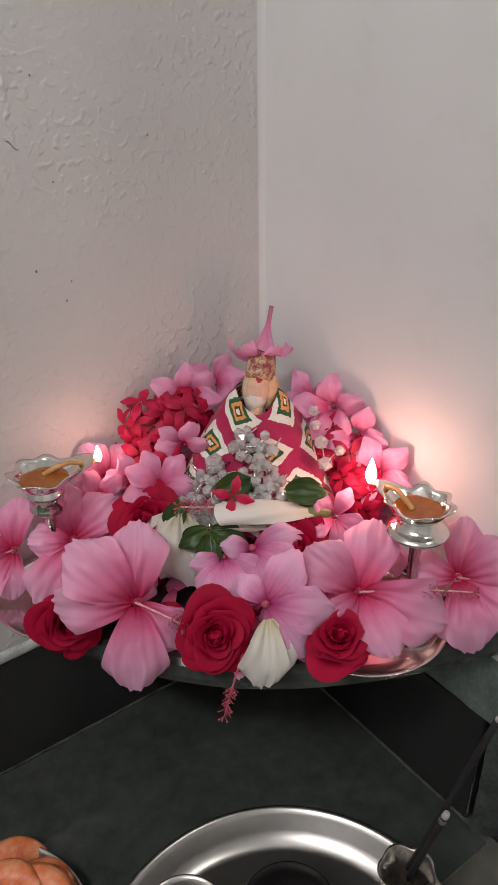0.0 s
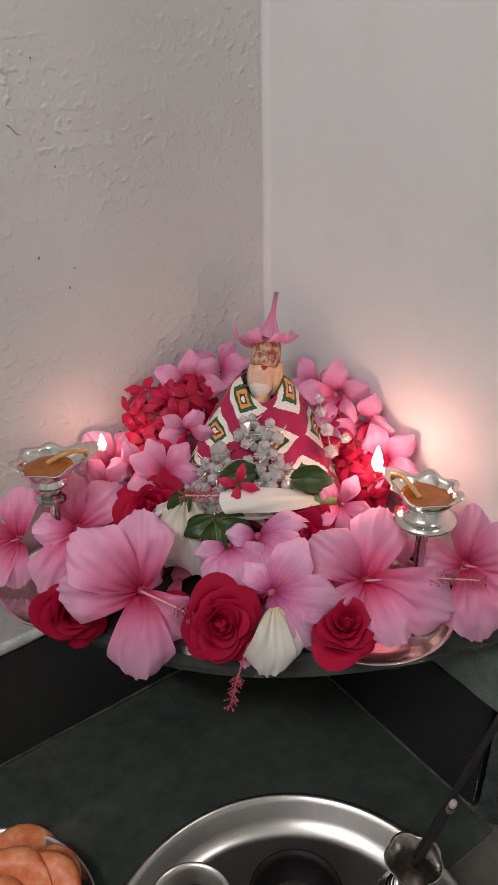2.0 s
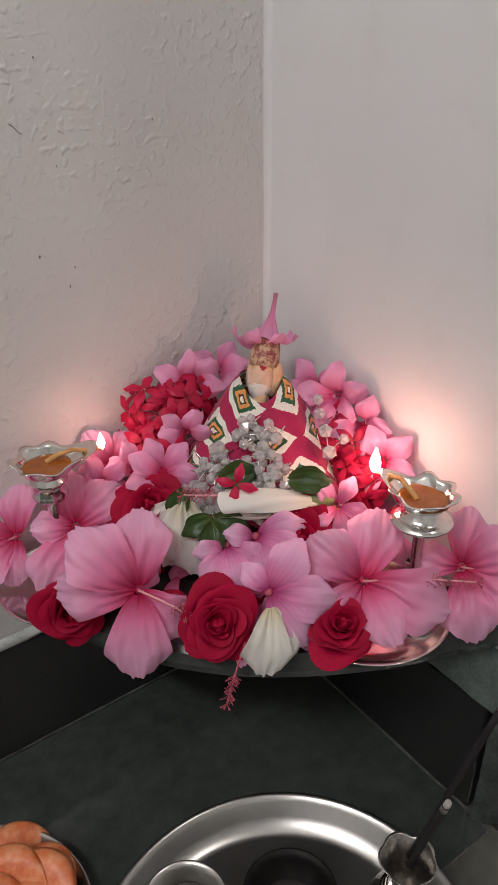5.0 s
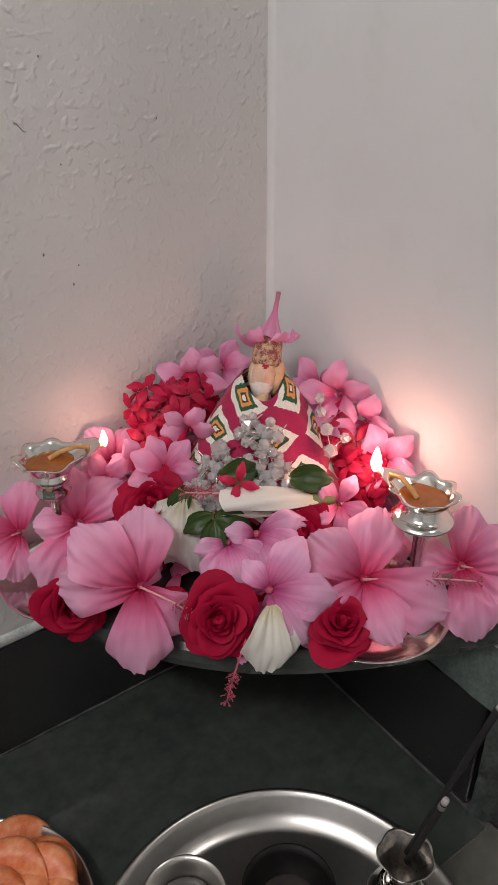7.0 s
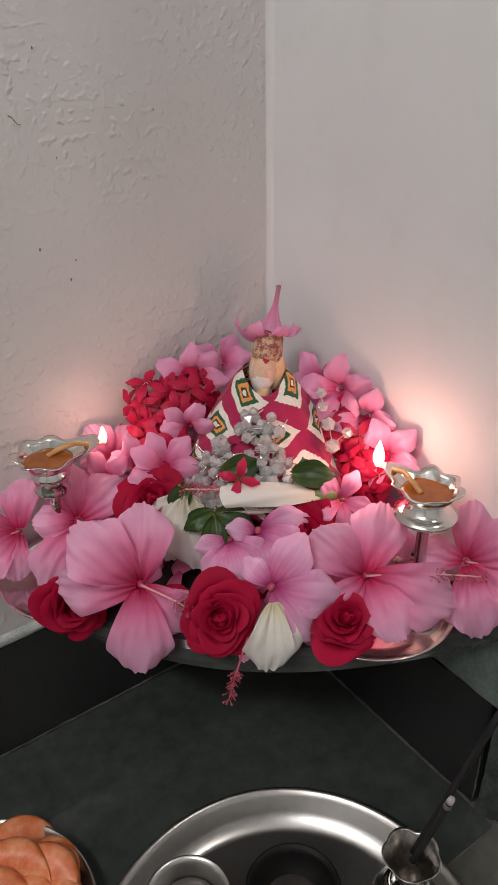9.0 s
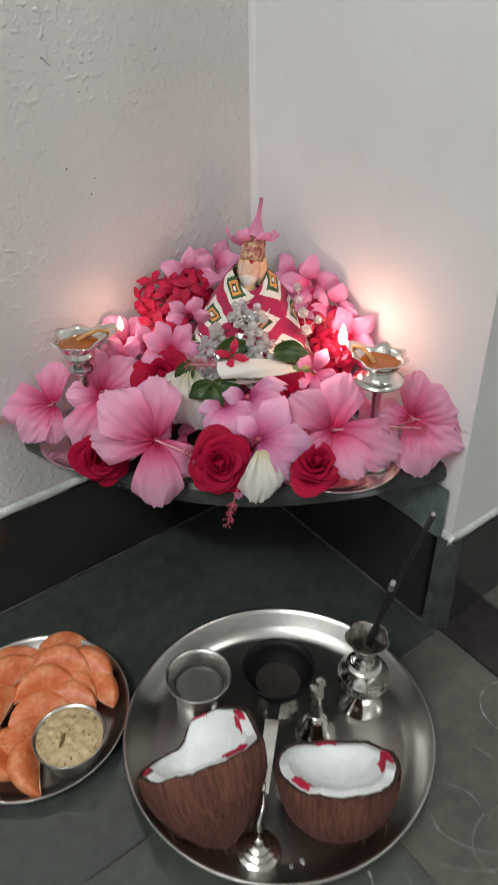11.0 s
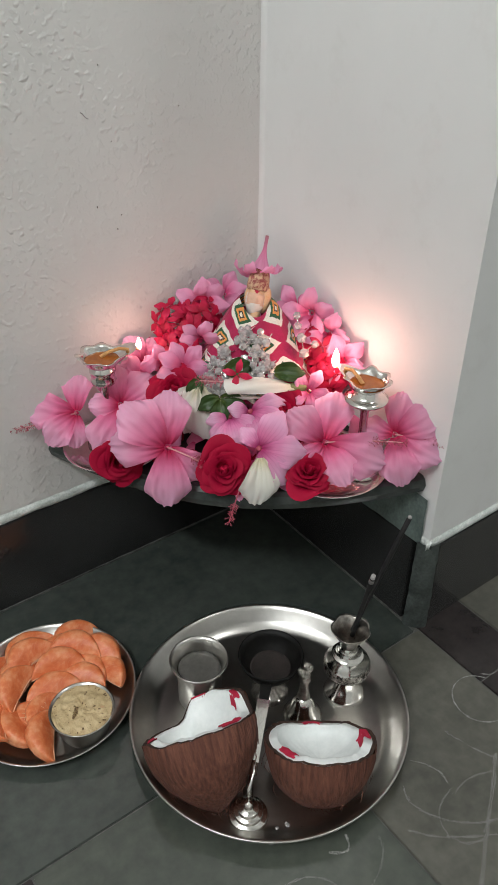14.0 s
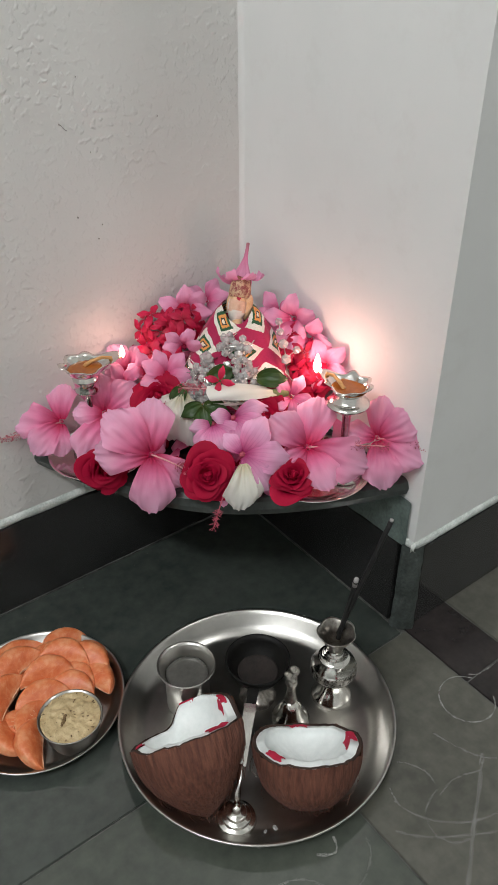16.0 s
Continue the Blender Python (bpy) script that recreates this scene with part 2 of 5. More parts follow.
def orange_material():
    mat, nt, b = nodes_of("orange_flesh")
    c = noise_tex(nt, 160, 4)
    g = noise_tex(nt, 45, 3)
    f = math_node(nt, "MULTIPLY_ADD", c, 0.4, math_node(nt, "MULTIPLY", g, 0.6))
    uv = nt.nodes.new("ShaderNodeUVMap")
    sep = nt.nodes.new("ShaderNodeSeparateXYZ")
    nt.links.new(uv.outputs[0], sep.inputs[0])
    rim = math_node(nt, "ABSOLUTE", math_node(nt, "SUBTRACT", math_node(nt, "MULTIPLY_ADD", c, 0.14, math_node(nt, "SUBTRACT", sep.outputs[0], 0.07)), 0.5))
    pith = ramp(nt, rim, [(0.01, (0.45, 0.45, 0.45)), (0.07, (0, 0, 0))])
    strings = ramp(nt, noise_tex(nt, 75, 2, 0.4, distort=1.5), [(0.480, (0, 0, 0)), (0.50, (0.16, 0.16, 0.16)), (0.520, (0, 0, 0))])
    body = ramp(nt, f, [(0.36, (0.58, 0.12, 0.032)), (0.50, (0.67, 0.19, 0.068)), (0.64, (0.76, 0.34, 0.17))])
    both = mix_col(nt, strings, mix_col(nt, pith, body, (0.74, 0.50, 0.36)), (0.74, 0.48, 0.34))
    nt.links.new(both, b.inputs["Base Color"])
    b.inputs["Roughness"].default_value = 0.42
    b.inputs["Subsurface Weight"].default_value = 0.05
    b.inputs["Subsurface Radius"].default_value = (0.01, 0.004, 0.002)
    bump(nt, b, f, 0.5, 0.0012)
    return mat


def crystal_material():
    """Clear cut crystal: light passes, and the facets flash."""
    mat, nt, b = nodes_of("clear_crystal")
    b.inputs["Base Color"].default_value = (0.96, 0.94, 0.93, 1)
    b.inputs["Roughness"].default_value = 0.05
    b.inputs["Specular IOR Level"].default_value = 1.0
    tr = nt.nodes.new("ShaderNodeBsdfGlass")
    tr.inputs["Color"].default_value = (0.98, 0.97, 0.97, 1)
    tr.inputs["Roughness"].default_value = 0.03
    tr.inputs["IOR"].default_value = 1.5
    mx = nt.nodes.new("ShaderNodeMixShader")
    mx.inputs[0].default_value = 0.70
    nt.links.new(b.outputs[0], mx.inputs[1])
    nt.links.new(tr.outputs[0], mx.inputs[2])
    nt.links.new(mx.outputs[0], nt.nodes["Material Output"].inputs[0])
    return mat


def flame_material(name, power):
    mat = bpy.data.materials.new(name)
    mat.use_nodes = True
    nt = mat.node_tree
    nt.nodes.remove(nt.nodes["Principled BSDF"])
    e = nt.nodes.new("ShaderNodeEmission")
    e.inputs[0].default_value = (1.0, 0.48, 0.37, 1)
    e.inputs[1].default_value = power
    nt.links.new(e.outputs[0], nt.nodes["Material Output"].inputs[0])
    return mat


def cloth_material():
    """Woven cloth: crimson ground with rows of stepped diamonds in cream, green and orange."""
    mat, nt, b = nodes_of("crimson_diamond_cloth")
    uv = nt.nodes.new("ShaderNodeUVMap")
    sep = nt.nodes.new("ShaderNodeSeparateXYZ")
    nt.links.new(uv.outputs[0], sep.inputs[0])
    n1 = noise_tex(nt, 500, 2)
    jag = math_node(nt, "MULTIPLY", math_node(nt, "SUBTRACT", n1, 0.5), 0.10)
    row = math_node(nt, "FLOOR", sep.outputs[1])
    shift = math_node(nt, "MULTIPLY", math_node(nt, "MODULO", row, 2.0), 0.5)
    fu = math_node(nt, "ABSOLUTE", math_node(nt, "SUBTRACT", math_node(nt, "FRACT", math_node(nt, "ADD", sep.outputs[0], shift)), 0.5))
    fv = math_node(nt, "ABSOLUTE", math_node(nt, "SUBTRACT", math_node(nt, "FRACT", sep.outputs[1]), 0.5))
    d = math_node(nt, "ADD", math_node(nt, "ADD", math_node(nt, "MULTIPLY", fu, 1.15), fv), jag)
    col = ramp(nt, d, [(0.0, (0.85, 0.80, 0.66)), (0.07, (0.05, 0.04, 0.03)), (0.115, (0.80, 0.33, 0.08)), (0.21, (0.02, 0.10, 0.04)), (0.32, (0.82, 0.79, 0.70)), (0.52, (0.42, 0.008, 0.075))], "CONSTANT")
    weave = ramp(nt, noise_tex(nt, 900, 2), [(0.3, (0.75, 0.75, 0.75)), (0.7, (1, 1, 1))])
    nt.links.new(mix_col(nt, 1.0, col, weave, "MULTIPLY"), b.inputs["Base Color"])
    b.inputs["Roughness"].default_value = 0.85
    b.inputs["Sheen Weight"].default_value = 0.2
    bump(nt, b, noise_tex(nt, 900, 2), 0.5, 0.0006)
    return mat


M_HUSK, M_ORANGE, M_CRYSTAL, M_FLAME, M_CLOTH = husk_material(), orange_material(), crystal_material(), flame_material("large_flame", 130.0), cloth_material()
M_FLAME_SMALL = flame_material("small_flame", 70.0)

# ---- mesh helpers ----


def mesh_of(name, verts, faces, mat, uvs=None, smooth=True):
    me = bpy.data.meshes.new(name)
    me.from_pydata([tuple(v) for v in verts], [], faces)
    if uvs:
        lay = me.uv_layers.new(name="UVMap")
        for loop in me.loops:
            lay.data[loop.index].uv = uvs[loop.vertex_index]
    me.materials.append(mat)
    me.polygons.foreach_set("use_smooth", [smooth] * len(me.polygons))
    me.update()
    return me


def sheet(name, f, nu, nv, mat, close_u=False):
    """A mesh over u, v in 0..1 from a function to a point."""
    verts, uvs, faces = [], [], []
    for j in range(nv + 1):
        for i in range(nu + (0 if close_u else 1)):
            verts.append(f(i / nu, j / nv))
            uvs.append((i / nu, j / nv))
    w = nu if close_u else nu + 1
    for j in range(nv):
        for i in range(nu):
            k = (i + 1) % w
            faces.append((j * w + i, j * w + k, (j + 1) * w + k, (j + 1) * w + i))
    return mesh_of(name, verts, faces, mat, uvs)


def lathe(name, profile, mat, n=40, lobes=0, lobe_amp=0.0, lobe_from=0.0):
    """A turned body from (radius, height) pairs; lobes scallop the part above lobe_from."""
    def f(u, v):
        x = v * (len(profile) - 1)
        i = min(int(x), len(profile) - 2)
        k = x - i
        r = profile[i][0] * (1 - k) + profile[i + 1][0] * k
        z = profile[i][1] * (1 - k) + profile[i + 1][1] * k
        a = u * 2 * math.pi
        if lobes and z > lobe_from:
            s = abs(math.cos(a * lobes / 2))
            r *= 1 + lobe_amp * (s - 0.5)
            z += lobe_amp * 0.010 * (s - 0.5)
        return (r * math.cos(a), r * math.sin(a), z)
    return sheet(name, f, n, len(profile) - 1, mat, True)


def put(name, data, parent=None, m=None, label=""):
    ob = new(name, data)
    if parent is not None:
        ob.parent = parent
    ob.matrix_local = m if m is not None else Matrix.Identity(4)
    if label:
        ob["label"] = label
    return ob


def part(name, bm, material, parent, label=""):
    me = bpy.data.meshes.new(name)
    bm.to_mesh(me)
    bm.free()
    me.materials.append(material)
    return put(name, me, parent, None, label)


def box_bm(x0, x1, y0, y1, z0, z1, bevel=0.0):
    bm = bmesh.new()
    bmesh.ops.create_cube(bm, size=1.0, matrix=Matrix.Translation(((x0 + x1) / 2, (y0 + y1) / 2, (z0 + z1) / 2)) @ Matrix.Diagonal((x1 - x0, y1 - y0, z1 - z0, 1)))
    if bevel:
        bmesh.ops.bevel(bm, geom=bm.edges[:], offset=bevel, segments=2, affect="EDGES")
    return bm


def facing(loc, face, spin=0.0, scale=1.0, up=(0, 0, 1)):
    """A pose whose z looks along face and whose x is as near to up as can be, turned clockwise by spin as seen from in front."""
    z = Vector(face).normalized()
    x = Vector(up) - z * Vector(up).dot(z)
    if x.length < 1e-4:
        x = Vector((1, 0, 0)) - z * z.x
    x.normalize()
    y = z.cross(x)
    m = Matrix((x, y, z)).transposed().to_4x4()
    return Matrix.Translation(loc) @ m @ pose(0, 0, 0, 0, 0, -spin) @ Matrix.Scale(scale, 4)


def tube(name, pts, radius, mat, n=8, taper=1.0):
    """A round rod along points."""
    pts = [Vector(p) for p in pts]
    verts, faces = [], []
    for i, p in enumerate(pts):
        d = (pts[min(i + 1, len(pts) - 1)] - pts[max(i - 1, 0)]).normalized()
        a = d.orthogonal().normalized()
        b = d.cross(a)
        r = radius * (1 + (taper - 1) * i / (len(pts) - 1))
        for k in range(n):
            t = 2 * math.pi * k / n
            verts.append(p + a * math.cos(t) * r + b * math.sin(t) * r)
    for i in range(len(pts) - 1):
        for k in range(n):
            faces.append((i * n + k, i * n + (k + 1) % n, (i + 1) * n + (k + 1) % n, (i + 1) * n + k))
    faces.append(tuple(range(n))[::-1])
    faces.append(tuple(range((len(pts) - 1) * n, len(pts) * n)))
    return mesh_of(name, verts, faces, mat)


def joined(name, meshes, mat):
    """One mesh out of (mesh, pose) pairs, for pieces too small to pick apart."""
    verts, faces, uvs = [], [], []
    for me, m in meshes:
        k = len(verts)
        verts += [m @ v.co for v in me.vertices]
        uv = [(0, 0)] * len(me.vertices)
        if me.uv_layers:
            for loop in me.loops:
                uv[loop.vertex_index] = tuple(me.uv_layers[0].data[loop.index].uv)
        uvs += uv
        faces += [tuple(k + i for i in p.vertices) for p in me.polygons]
    return mesh_of(name, verts, faces, mat, uvs)


# ---- the setting ----
SH = 0.186     # top of the corner shelf
SK = 0.110     # height of the black skirting
EDGE = -0.277  # outer corner of the short wall
T = 0.14


def wall(name, x0, x1, y0, y1, z0, z1, mat, label):
    ob = part(name, box_bm(x0, x1, y0, y1, z0, z1), mat, None)
    return tagged(ob, label, "wall", kind="structure")


wall("wall_north", -2.4, T, 0, T, SK, 2.7, M_WALL_L, "off-white distempered wall with rough lumpy plaster")
wall("wall_pillar", 0, 1.2, EDGE, 0, SK, 2.7, M_WALL_R, "smooth off-white plastered wall end beside the corner shelf")
wall("wall_east", 1.2, 1.2 + T, -2.4, EDGE, 0, 2.7, M_WALL_R, "plain off-white wall beyond the wall end")
wall("wall_south", -2.4, 1.2, -2.4 - T, -2.4, 0, 2.7, M_WALL_R, "plain off-white wall behind the viewer")
wall("wall_west", -2.4 - T, -2.4, -2.4, T, 0, 2.7, M_WALL_R, "plain off-white wall on the far side")
tagged(part("ceiling", box_bm(-2.4 - T, 1.2 + T, -2.4 - T, T, 2.7, 2.8), M_CEIL, None), "plain white painted ceiling", "ceiling", kind="structure")


def skirting(name, x0, x1, y0, y1):
    ob = part(name, box_bm(x0, x1, y0, y1, 0, SK - 0.001, 0.0012), M_BLACK, None)
    return tagged(ob, "polished black stone skirting at the foot of the wall", "skirting", kind="structure")


skirting("baseboard_north", -2.4, 0.0, -0.004, 0.02)
skirting("baseboard_pillar", -0.004, 0.03, EDGE + 0.016, -0.005)
skirting("baseboard_return", 0.012, 1.2, EDGE - 0.004, EDGE + 0.015)


def corner_cement():
    """The worn cement fillet at the skirting's outer corner."""
    def f(u, v):
        n = 0.0025 * (noise.noise(Vector((u * 4, v * 9, 3.0))))
        a = math.pi * (1.0 + 0.5 * u)
        flare = 0.002 * (1 - v)
        return (0.010 + (0.0155 + flare + n) * math.cos(a), EDGE + 0.010 + (0.0155 + flare + n) * math.sin(a), v * (SK + 0.003))
    ob = put("trim_corner", sheet("trim_corner", f, 12, 24, M_CEMENT))
    tagged(ob, "worn grey cement edge of the skirting corner", "trim", kind="structure")


corner_cement()


def cove():
    """The rounded inner corner between the two walls."""
    r = 0.007

    def f(u, v):
        a = u * math.pi / 2
        n = 0.0010 * noise.noise(Vector((0, 0, v * 22)))
        return (-r + (r + n) * math.sin(a) + 0.0004, -r + (r + n) * math.cos(a) + 0.0004, SK + 0.01 + v * (2.69 - SK))
    tagged(put("trim_cove", sheet("trim_cove", f, 8, 80, M_WALL_R)), "softly rounded plaster corner between two walls", "trim", kind="structure")


cove()


def plaster_lip(name, pts, out, taper=99.0):
    """The uneven lower edge of the plaster where it overhangs the skirting."""
    p0, p1, out = Vector(pts[0]), Vector(pts[1]), Vector(out)

    def f(u, v):
        p = p0.lerp(p1, u)
        n = noise.noise(p * 40) * 0.6 + noise.noise(p * 130) * 0.5 + noise.noise(p * 400 + Vector((v, 0, 0))) * 0.3
        a = v * math.pi
        k = min(1.0, max(0.0, u * taper))
        return p + out * (0.0005 + (0.0030 + 0.0032 * n) * k * math.sin(a) ** 0.6) + Vector((0, 0, SK + 0.009 - 0.011 * v + 0.0045 * n * v))
    ob = put(name, sheet(name, f, 160, 8, M_LIP))
    tagged(ob, "rough chalky plaster edge over the black skirting", "trim", kind="structure")


plaster_lip("trim_lip_north", ((-2.4, 0, 0), (0, 0, 0)), (0, -1, 0))
plaster_lip("trim_lip_pillar", ((0, EDGE + 0.034, 0), (0, EDGE - 0.004, 0)), (-1, 0, 0), 1.0)
plaster_lip("trim_lip_return", ((-0.005, EDGE, 0), (1.2, EDGE, 0)), (0, -1, 0))

def under_shelf():
    """The short wall's grey-green face under the shelf, shelf shade put into its colour."""
    def f(u, v):
        y = -0.002 + (EDGE + 0.010) * u
        z = SK - 0.001 + v * (SH - 0.0205 - SK)
        return (-0.0035 - 0.0012 * noise.noise(Vector((y * 60, z * 60, 1))), y, z)
    tagged(put("trim_under_shelf", sheet("trim_under_shelf", f, 60, 14, M_TEAL_SHADE)), "grey-green wall face under the corner shelf, shelf shade in its colour", "trim", kind="structure")


under_shelf()

# floor: bed of grout, with the stone slabs let into it
floor = part("floor", box_bm(-2.4, 1.2, -2.4, 0.0, -0.06, -0.0015), M_GROUT, None)
tagged(floor, "polished grey-green stone slab floor with black border strips", "floor", kind="structure")


def slab(x0, x1, y0, y1, mat):
    g = 0.0007
    bm = box_bm(x0 + g, x1 - g, y0 + g, y1 - g, -0.02, 0.0, 0.0008)
    part("slab", bm, mat, floor)


JX, JY = -0.178, -0.283
slab(-0.78, -0.0050, JY, -0.0050, M_FLOOR_SHADED)
slab(-1.38, -0.78, JY, 0.0, M_FLOOR)
slab(-2.4, -1.38, JY, 0.0, M_FLOOR)
slab(-0.430, JX, -0.87, JY, M_FLOOR)
slab(JX, 0.0, -0.87, JY, M_FLOOR_PALE)
slab(-0.497, -0.430, -0.87, JY, M_DARKBAND)
slab(-1.10, -0.497, -0.87, JY, M_FLOOR)
slab(-2.4, -1.10, -0.87, JY, M_FLOOR)
slab(0.0, 0.066, -0.366, JY + 0.02, M_DARKBAND)
slab(0.0, 0.066, -0.87, -0.366, M_DARKBAND)
slab(0.066, 0.66, -0.366, JY + 0.02, M_FLOOR_PALE)
slab(0.066, 0.66, -0.87, -0.366, M_FLOOR_PALE)
slab(0.66, 1.2, -0.87, JY + 0.02, M_FLOOR)
for i in range(6):
    slab(-2.4 + i * 0.6, -1.8 + i * 0.6, -1.63, -0.87, M_FLOOR)
    slab(-2.4 + i * 0.6, -1.8 + i * 0.6, -2.4, -1.63, M_FLOOR)

# ---- corner shelf ----


def shelf_radius(a):
    k = abs(a / (math.pi / 4) - 1)
    return 0.237 + 0.022 * k ** 3


def corner_shelf():
    prof = [(0.0, -0.020), (-0.004, -0.020), (0.0, -0.017), (0.002, -0.010), (0.0, -0.003), (-0.004, 0.0)]
    n = 48
    verts, faces = [(-0.001, -0.001, SH), (-0.001, -0.001, SH - 0.020)], []
    for i in range(n + 1):
        a = math.pi / 2 * i / n
        for dr, dz in prof[1:]:
            r = shelf_radius(a) + dr
            verts.append((-0.001 - r * math.cos(a), -0.001 - r * math.sin(a), SH + dz))
    m = len(prof) - 1
    for i in range(n):
        k = 2 + i * m
        for j in range(m - 1):
            faces.append((k + j, k + m + j, k + m + j + 1, k + j + 1))
        faces.append((0, k + m - 1, k + 2 * m - 1))
        faces.append((1, k + m, k))
    me = mesh_of("corner_shelf", verts, faces, M_SHELF, smooth=False)
    tagged(put("corner_shelf", me), "dark slate corner shelf with a rounded front edge", "shelf")


corner_shelf()


# ---- mortar and dust at the foot of the skirting ----
def mortar_line(x0, y0, x1, y1, seed):
    """A thin uneven bead of mortar where the skirting meets the floor."""
    rnd = random.Random(seed)
    n = 60
    pts = [(x0 + (x1 - x0) * i / n, y0 + (y1 - y0) * i / n, 0.0002 + 0.0007 * rnd.random()) for i in range(n + 1)]
    tagged(put("trim_mortar_line", tube("trim_mortar_line", pts, 0.0010, M_MORTAR, 6)), "thin grey mortar line at the foot of the skirting", "trim", kind="structure")


mortar_line(-0.60, -0.0048, -0.006, -0.0048, 1)
mortar_line(-0.0048, -0.006, -0.0048, EDGE + 0.018, 2)


def dust():
    rnd = random.Random(5)
    bits = []
    for i in range(46):
        if i % 3:
            p = Vector((-0.0046, rnd.uniform(EDGE + 0.02, -0.06), rnd.uniform(0.01, SK - 0.012)))
        else:
            p = Vector((rnd.uniform(-0.33, -0.05), rnd.uniform(-0.03, -0.012), 0.0006))
        r = rnd.uniform(0.0003, 0.0007)
        v = [p + Vector((0, -r, 0)), p + Vector((0, r, 0)), p + Vector((0, 0, 2.2 * r)), p + Vector((-r, 0, r))]
        bits.append((mesh_of("d", v, [(0, 1, 3), (1, 2, 3), (2, 0, 3), (0, 2, 1)], M_MORTAR, smooth=False), Matrix.Identity(4)))
    tagged(put("dust_specks", joined("dust_specks", bits, M_MORTAR)), "pale dust specks on the black skirting and floor", "dust", kind="stuff")


dust()

# ---- flowers ----


def petal_mesh(name, L, W, mat, cup=0.30, droop=0.25, ruffle=0.05, frill=0.0, seed=0.0, power=0.8, tip=5.0, nu=14, nv=14, twist=0.0, fold=0.0):
    """A petal along +x with its face to +z: obovate, cupped at the base, drooping at the tip, ruffled at the edge."""
    def f(u, v):
        s = 2 * u - 1
        v0 = 0.02 + 0.98 * v
        w = W * 1.2 * v0 ** power * math.sqrt(max(0.0, 1 - (0.94 * v0) ** tip)) + 0.002 * (1 - v0) * W / 0.02
        edge = abs(s) ** 1.5
        x = L * (v0 - 0.24 * s * s * v0 ** 3)
        y = s * w
        z = L * (cup * (1 - (1 - v0) ** 2) - droop * v0 ** 3)
        z += L * ruffle * v0 ** 3 * (math.sin(3.1 * s + seed) + 0.6 * math.sin(7.3 * s + 2.1 * seed + 3 * v0)) * (0.4 + edge)
        z += L * 0.05 * noise.noise(Vector((3 * s + seed * 7, 3 * v0, seed)))
        z += fold * L * s * s
        if frill:
            x += L * frill * (math.sin(17 * s + seed * 3) + 0.6 * math.sin(31 * s + seed)) * v0 ** 6
            z += L * frill * 1.2 * math.sin(21 * s + seed) * v0 ** 5
        if twist:
            z += s * w * twist * v0
        return (x, y, z)
    return sheet(name, f, nu, nv, mat)


HIB = [petal_mesh("petal", 0.054, 0.0215, P_HIB, 0.34, 0.36, 0.080, 0.013, s, 0.60, 9.0, 40, 22) for s in (0.3, 1.7, 2.9, 4.4)]
LIL = [petal_mesh("petal", 0.038, 0.0160, P_LILAC, 0.40, 0.40, 0.06, 0.010, s, 0.62, 3.2) for s in (0.6, 2.2, 3.7)]
OLE = [petal_mesh("petal", 0.026, 0.0095, P_OLE, 0.34, 0.42, 0.07, 0.0, s, 0.72, 4.0, 12, 12, 0.45) for s in (0.2, 1.9, 3.3)]
WHI = [petal_mesh("petal", 0.050, 0.0185, P_WHITE, 0.25, 0.32, 0.06, 0.014, s, 0.62, 9.0, 30, 18) for s in (0.5, 2.4, 4.1)]
LEAF = [petal_mesh("leaf", 0.044, 0.019, P_LEAF, 0.12, 0.25, 0.05, 0.030, s, 0.55, 1.6, 14, 14, 0.0, 0.12) for s in (0.5, 2.0)]
IXP = petal_mesh("petal", 0.0128, 0.0042, P_RED, 0.12, 0.28, 0.03, 0.0, 1.0, 0.6, 1.6, 4, 6)


def pistil_meshes(L, stem_mat, seed):
    """The staminal column of a hibiscus: the rod, the brush of stamens and the five-branched tip."""
    rnd = random.Random(seed)
    bend = lambda s: Vector((0.10 * L * s * s, 0.05 * L * math.sin(2 * s), L * s))
    rod = tube("column", [bend(i / 10) for i in range(11)], 0.0010, stem_mat, 6, 0.6)
    hairs = []
    for i in range(64):
        s = 0.52 + 0.45 * rnd.random()
        a = rnd.random() * 6.28
        p = bend(s)
        d = Vector((math.cos(a), math.sin(a), 0.35 + 0.5 * rnd.random())).normalized() * (0.0035 + 0.003 * rnd.random())
        hairs.append((tube("h", [p, p + d * 0.6, p + d], 0.00022, stem_mat, 4), Matrix.Identity(4)))
        hairs.append((ball("h", 0.0006, stem_mat, 1), Matrix.Translation(p + d)))
    brush = joined("stamens", hairs, M_STAMEN)
    tips = []
    for k in range(5):
        a = k * 1.257
        p = bend(1.0)
        q = p + Vector((math.cos(a) * 0.0035, math.sin(a) * 0.0035, 0.0035))
        tips.append((tube("h", [p, q], 0.0003, stem_mat, 4), Matrix.Identity(4)))
        tips.append((ball("h", 0.0009, stem_mat, 1), Matrix.Translation(q)))
    return rod, brush, joined("stigma", tips, M_STAMEN)


def ball(name, r, mat, sub=2):
    bm = bmesh.new()
    bmesh.ops.create_icosphere(bm, subdivisions=sub, radius=r)
    me = bpy.data.meshes.new(name)
    bm.to_mesh(me)
    bm.free()
    me.materials.append(mat)
    return me


